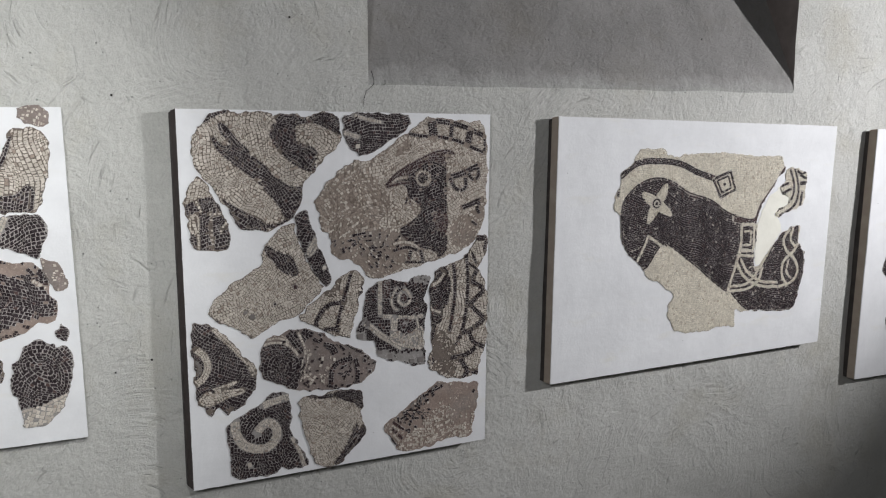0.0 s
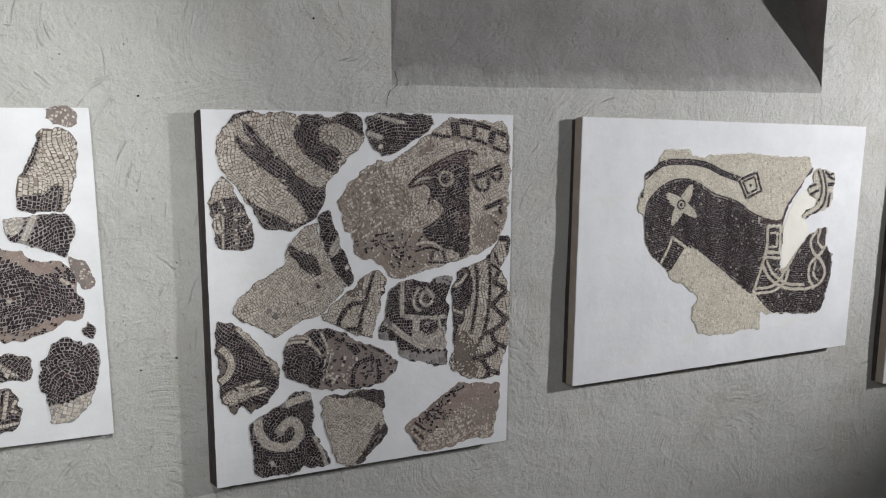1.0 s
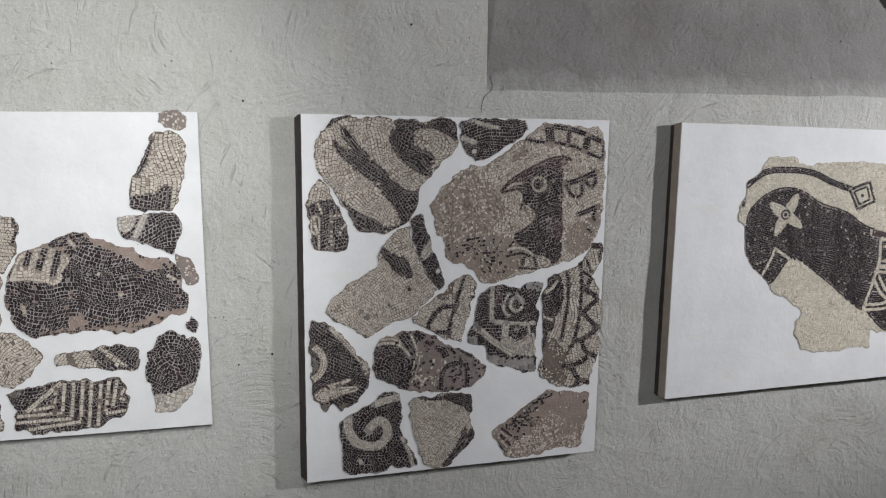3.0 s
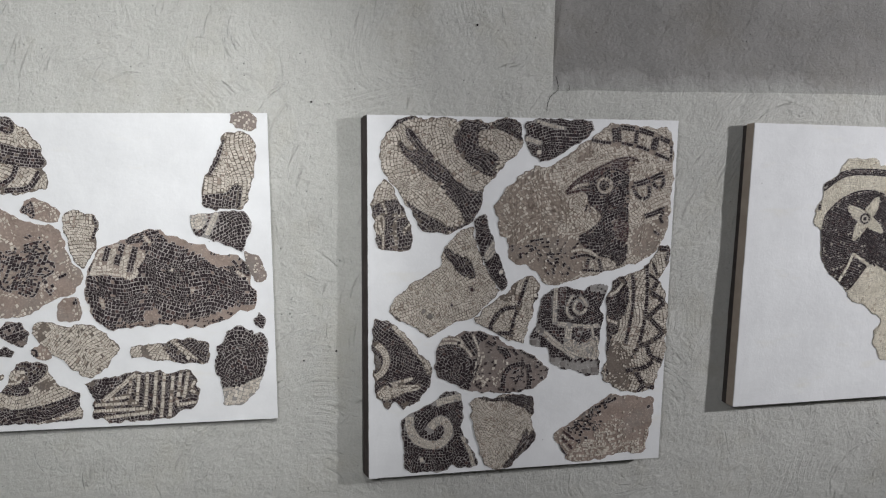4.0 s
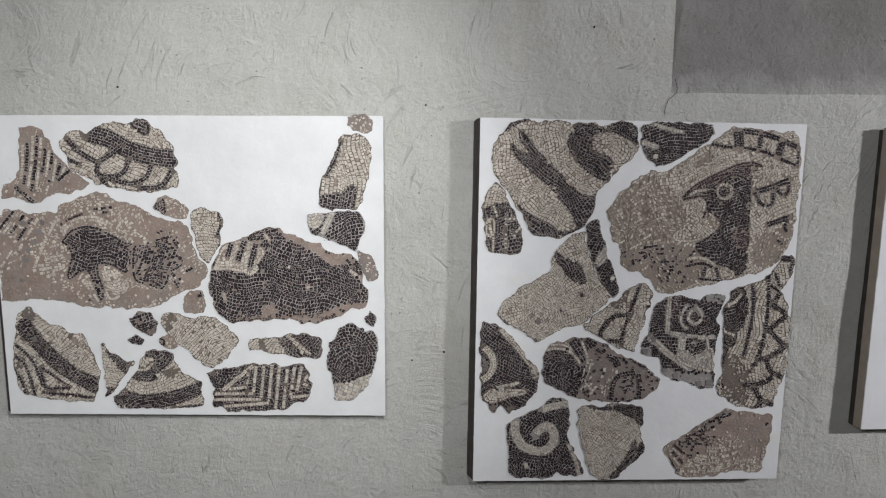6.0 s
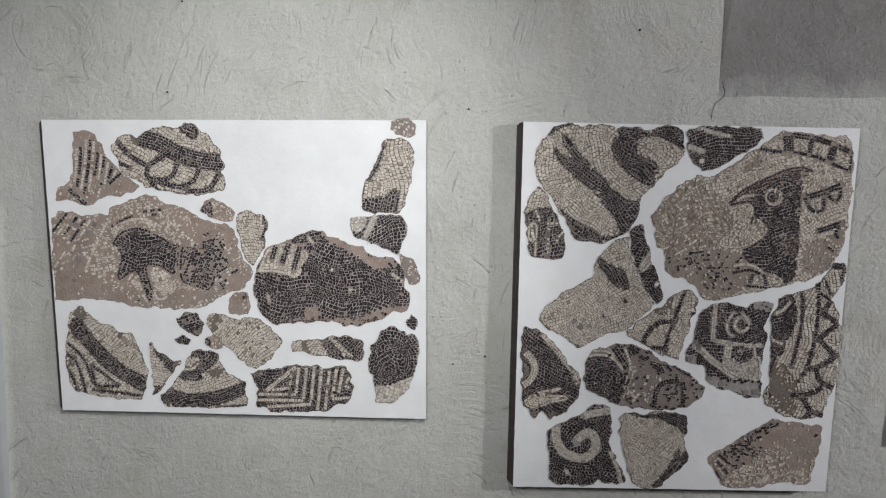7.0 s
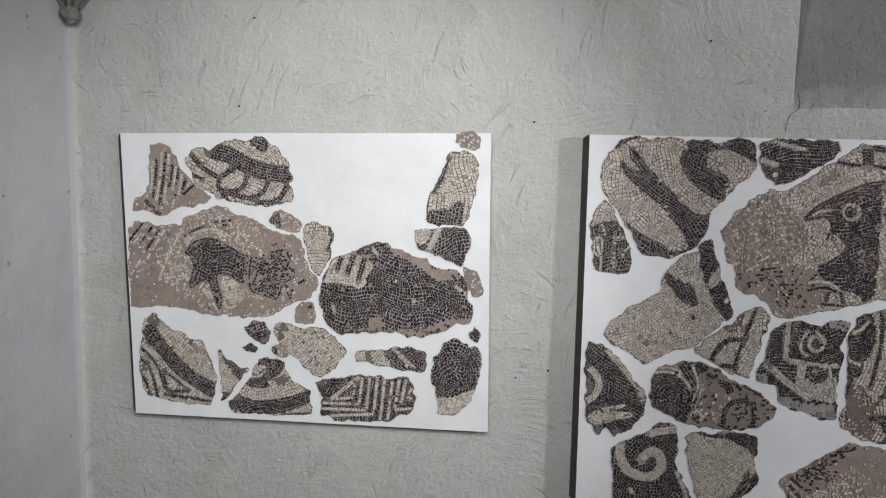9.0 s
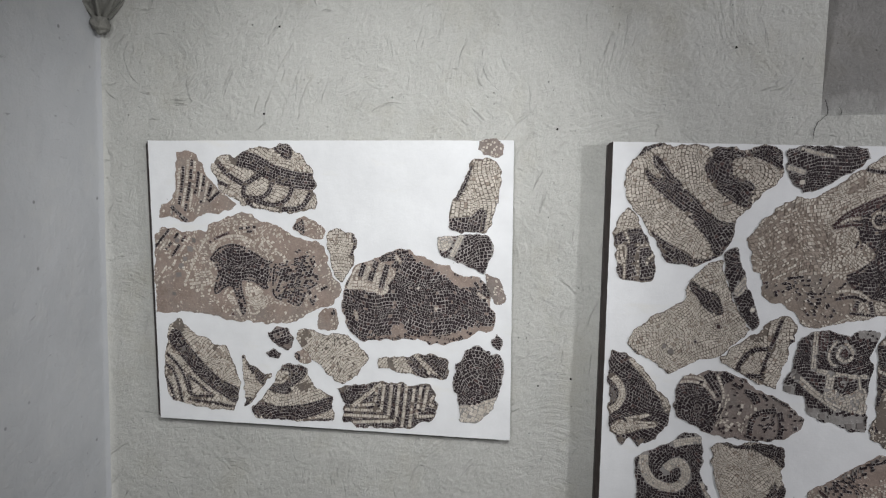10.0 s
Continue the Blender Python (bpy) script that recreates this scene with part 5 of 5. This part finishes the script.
# mosaic pieces of panel 3; places in centimetres from its lower corner
shard(panel_3, "pale", "y", 8, 0.64, 1,
      "35.1,86.6 47.2,86.5 48.3,84.0 53.8,83.5 59.0,84.8 68.8,84.7 76.3,85.0 90.4,83.0 103.3,83.5 105.8,78.3 103.1,75.2 98.9,69.5 94.7,64.0 92.6,57.7 93.0,55.4 92.1,46.2 92.3,39.2 95.2,39.0 100.5,45.8 105.9,51.9 113.1,55.1 115.6,54.3 114.5,47.4 118.7,43.6 118.5,35.1 117.1,28.1 114.7,19.7 105.7,18.6 98.1,20.0 89.4,20.3 84.1,21.2 84.0,14.5 75.4,15.3 68.6,13.6 60.3,14.0 54.8,15.6 51.4,20.6 50.9,25.1 54.1,29.4 51.3,31.8 45.9,35.6 41.4,37.0 39.1,41.6 35.3,44.0 30.8,48.6 28.5,54.0 27.8,61.6 24.8,64.4 25.6,69.0 27.8,74.1 27.2,77.3 32.5,80.9", [
        "poly k@-24 | 28.0,61.5 29.3,67.8 35.2,73.5 42.7,75.9 50.4,74.6 58.5,70.1 69.4,66.7 78.0,61.5 90.0,57.4 84.4,56.7 84.6,46.6 82.4,37.5 80.1,29.6 73.8,32.4 65.7,38.7 51.8,48.5 47.1,50.0 39.7,40.9 34.5,44.1 29.8,48.7",
        "line k 2.26 | 27.3,76.4 34.9,81.3 44.8,82.0 54.0,80.8 62.0,77.5 70.5,74.8",
        "line k 0.91 | 27.3,74.8 26.6,69.0",
        "path k 0.98 | 69.7,74.6 77.9,77.5 80.7,70.3 73.7,67.4 69.7,74.6",
        "path k 0.74 | 71.6,73.9 77.0,75.7 78.6,71.0 74.4,69.2 71.6,73.9",
        "disc k 0.62 | 75.3,72.5",
        "line m 2.36 | 106.1,78.3 100.0,70.2 94.7,63.5 91.2,57.3 81.0,58.7",
        "poly y | 43.1,65.8 44.0,69.4 48.2,73.7 48.1,68.6 45.2,65.3",
        "poly y | 44.2,65.3 40.1,65.9 37.1,70.2 41.9,69.5 45.2,66.6",
        "poly y | 43.6,67.1 47.3,66.1 51.1,61.2 45.9,62.5 43.2,64.9",
        "poly y | 42.6,66.7 45.2,64.9 44.4,62.3 40.2,58.2 40.5,63.3",
        "disc y 2.12 | 43.9,66.0",
        "disc k 1.88 | 43.9,66.0",
        "disc y 1.18 | 43.9,66.0",
        "disc k 0.59 | 43.9,66.0",
        "line y 0.95 | 40.6,53.8 38.8,49.2 36.0,44.2",
        "line y 0.95 | 40.6,53.8 47.0,49.6",
        "poly k | 80.1,29.6 82.9,37.5 85.7,39.6 95.3,36.7 100.8,45.8 105.9,51.9 113.7,54.9 114.5,47.4 119.0,43.2 118.5,35.1 116.8,27.6 114.4,19.5 98.2,19.7 89.3,21.2",
        "poly k | 84.7,56.7 91.6,56.2 92.3,39.2 82.4,37.1 84.3,46.7",
        "line y 1.03 | 85.0,56.2 84.9,46.6 82.4,38.0 79.4,28.5",
        "path y 1.03 | 85.0,56.2 91.3,56.0 91.5,45.3 85.3,45.7",
        "path y 0.77 | 86.4,53.4 89.8,53.3 89.9,47.7 86.5,47.9",
        "line y 1.04 | 83.6,43.9 91.7,43.0",
        "line y 1.04 | 83.3,41.0 87.7,34.8 95.8,30.6 105.7,29.4",
        "line y 1.04 | 85.4,42.0 89.3,36.6 96.6,32.3 104.9,31.3",
        "line y 1.04 | 80.0,31.3 87.9,31.6 92.6,34.5 94.9,38.6",
        "line y 1.04 | 80.1,29.4 89.3,29.7 94.8,32.9 96.7,38.0",
        "line y 1.09 | 105.7,29.4 112.8,31.2 115.4,35.8 113.1,40.8 108.7,44.4 107.0,49.2 109.7,53.2",
        "line y 1.10 | 109.9,29.6 107.0,34.9 107.8,40.1 112.3,43.7 115.0,47.3",
        "line y 0.83 | 112.0,32.7 109.4,35.7 110.2,40.0",
        "line y 1.08 | 111.5,53.6 110.6,48.9 114.0,45.5",
])
shard(panel_3, "cream", "w", 0, 0.75, 0,
      "93.7,58.7 98.7,67.7 104.3,71.4 109.2,66.2 107.9,63.5 101.5,59.6 105.3,55.2 105.6,52.0 100.7,46.2 95.2,39.5 92.9,39.7 92.6,55.0", [
])
shard(panel_3, "pale", "y", 80, 0.75, 1,
      "105.8,77.9 111.1,78.4 116.6,76.4 117.7,71.8 116.3,69.5 117.3,66.0 115.5,62.5 111.1,61.1 103.9,58.3 101.5,59.1 102.1,61.4 107.9,63.5 109.2,66.2 104.6,67.5 102.9,69.9 106.2,72.7", [
        "line k 1.05 | 108.2,77.7 110.6,70.8 109.3,65.3 102.5,60.9",
        "line k 1.05 | 110.5,78.0 113.0,69.6 111.2,62.9 103.3,58.6",
        "line k 1.06 | 113.4,75.3 116.8,73.9",
        "line k 1.60 | 113.7,71.9 117.6,72.0",
        "line k 1.07 | 115.0,68.4 114.3,61.9",
        "line k 1.07 | 117.3,68.8 116.6,63.2",
        "line k 1.04 | 103.5,71.0 108.0,72.2",
        "line k 1.05 | 104.9,68.2 109.4,69.9",
        "line k 1.05 | 111.8,77.0 114.3,75.8 117.2,77.1",
])

# mosaic pieces of panel 4; places in centimetres from its lower corner
shard(panel_4, "grey", "k", 20, 0.81, 1,
      "11.4,48.8 12.8,54.8 20.1,56.4 28.7,50.8 27.9,43.1 18.9,42.4 13.7,45.1", [
])
shard(panel_4, "grey", "k", 20, 0.81, 1,
      "15.4,25.3 17.5,29.6 26.2,30.1 32.5,24.3 30.2,16.5 21.3,16.8 17.3,19.9", [
])


# ---- small marks on the wall ----
def hole(x, z, r):
    """A small drilled or broken hole in the plaster."""
    bm = bmesh.new()
    bmesh.ops.create_circle(bm, cap_ends=True, segments=9, radius=r)
    for v in bm.verts:
        v.co *= 1 + 0.35 * noise.noise(v.co * 300 + Vector((x, z, 0)))
    bmesh.ops.rotate(bm, verts=bm.verts, matrix=Matrix.Rotation(radians(90), 3, "X"))
    me = from_bm("plaster_hole", bm, HOLE)
    ob = structure("plaster_hole", me, "small dark hole in the plaster", "hole")
    ob.location = (x, dent(x, z) - 0.0025, z)


def crack(points, width):
    """A hairline crack, a thin dark groove that wanders."""
    p = smooth_line(np.array(points) * 100, 0.6) / 100
    bm = bmesh.new()
    last = None
    for i, (x, z) in enumerate(p):
        x += 0.002 * noise.noise((i * 0.6, x, z))
        w = width * (0.6 + 0.5 * abs(noise.noise((i * 0.9, 3, z)))) * min(1, (len(p) - i) / 5)
        y = dent(x, z) - 0.0022
        pair = bm.verts.new((x - w / 2, y, z)), bm.verts.new((x + w / 2, y, z))
        if last:
            bm.faces.new((last[0], last[1], pair[1], pair[0]))
        last = pair
    structure("plaster_crack", from_bm("plaster_crack", bm, HOLE), "hairline crack in the plaster", "crack")


hole(0.226, 0.850, 0.004)
hole(0.120, 0.820, 0.003)
hole(-0.756, 1.986, 0.0035)
hole(-0.816, 1.702, 0.0035)
hole(0.684, 1.900, 0.0035)
hole(2.250, 1.894, 0.0035)
hole(0.160, 1.655, 0.0035)
crack([(0.945, 1.745), (0.952, 1.705), (0.925, 1.675), (0.915, 1.625)], 0.003)
crack([(0.96, 1.70), (0.99, 1.702), (0.985, 1.725)], 0.002)
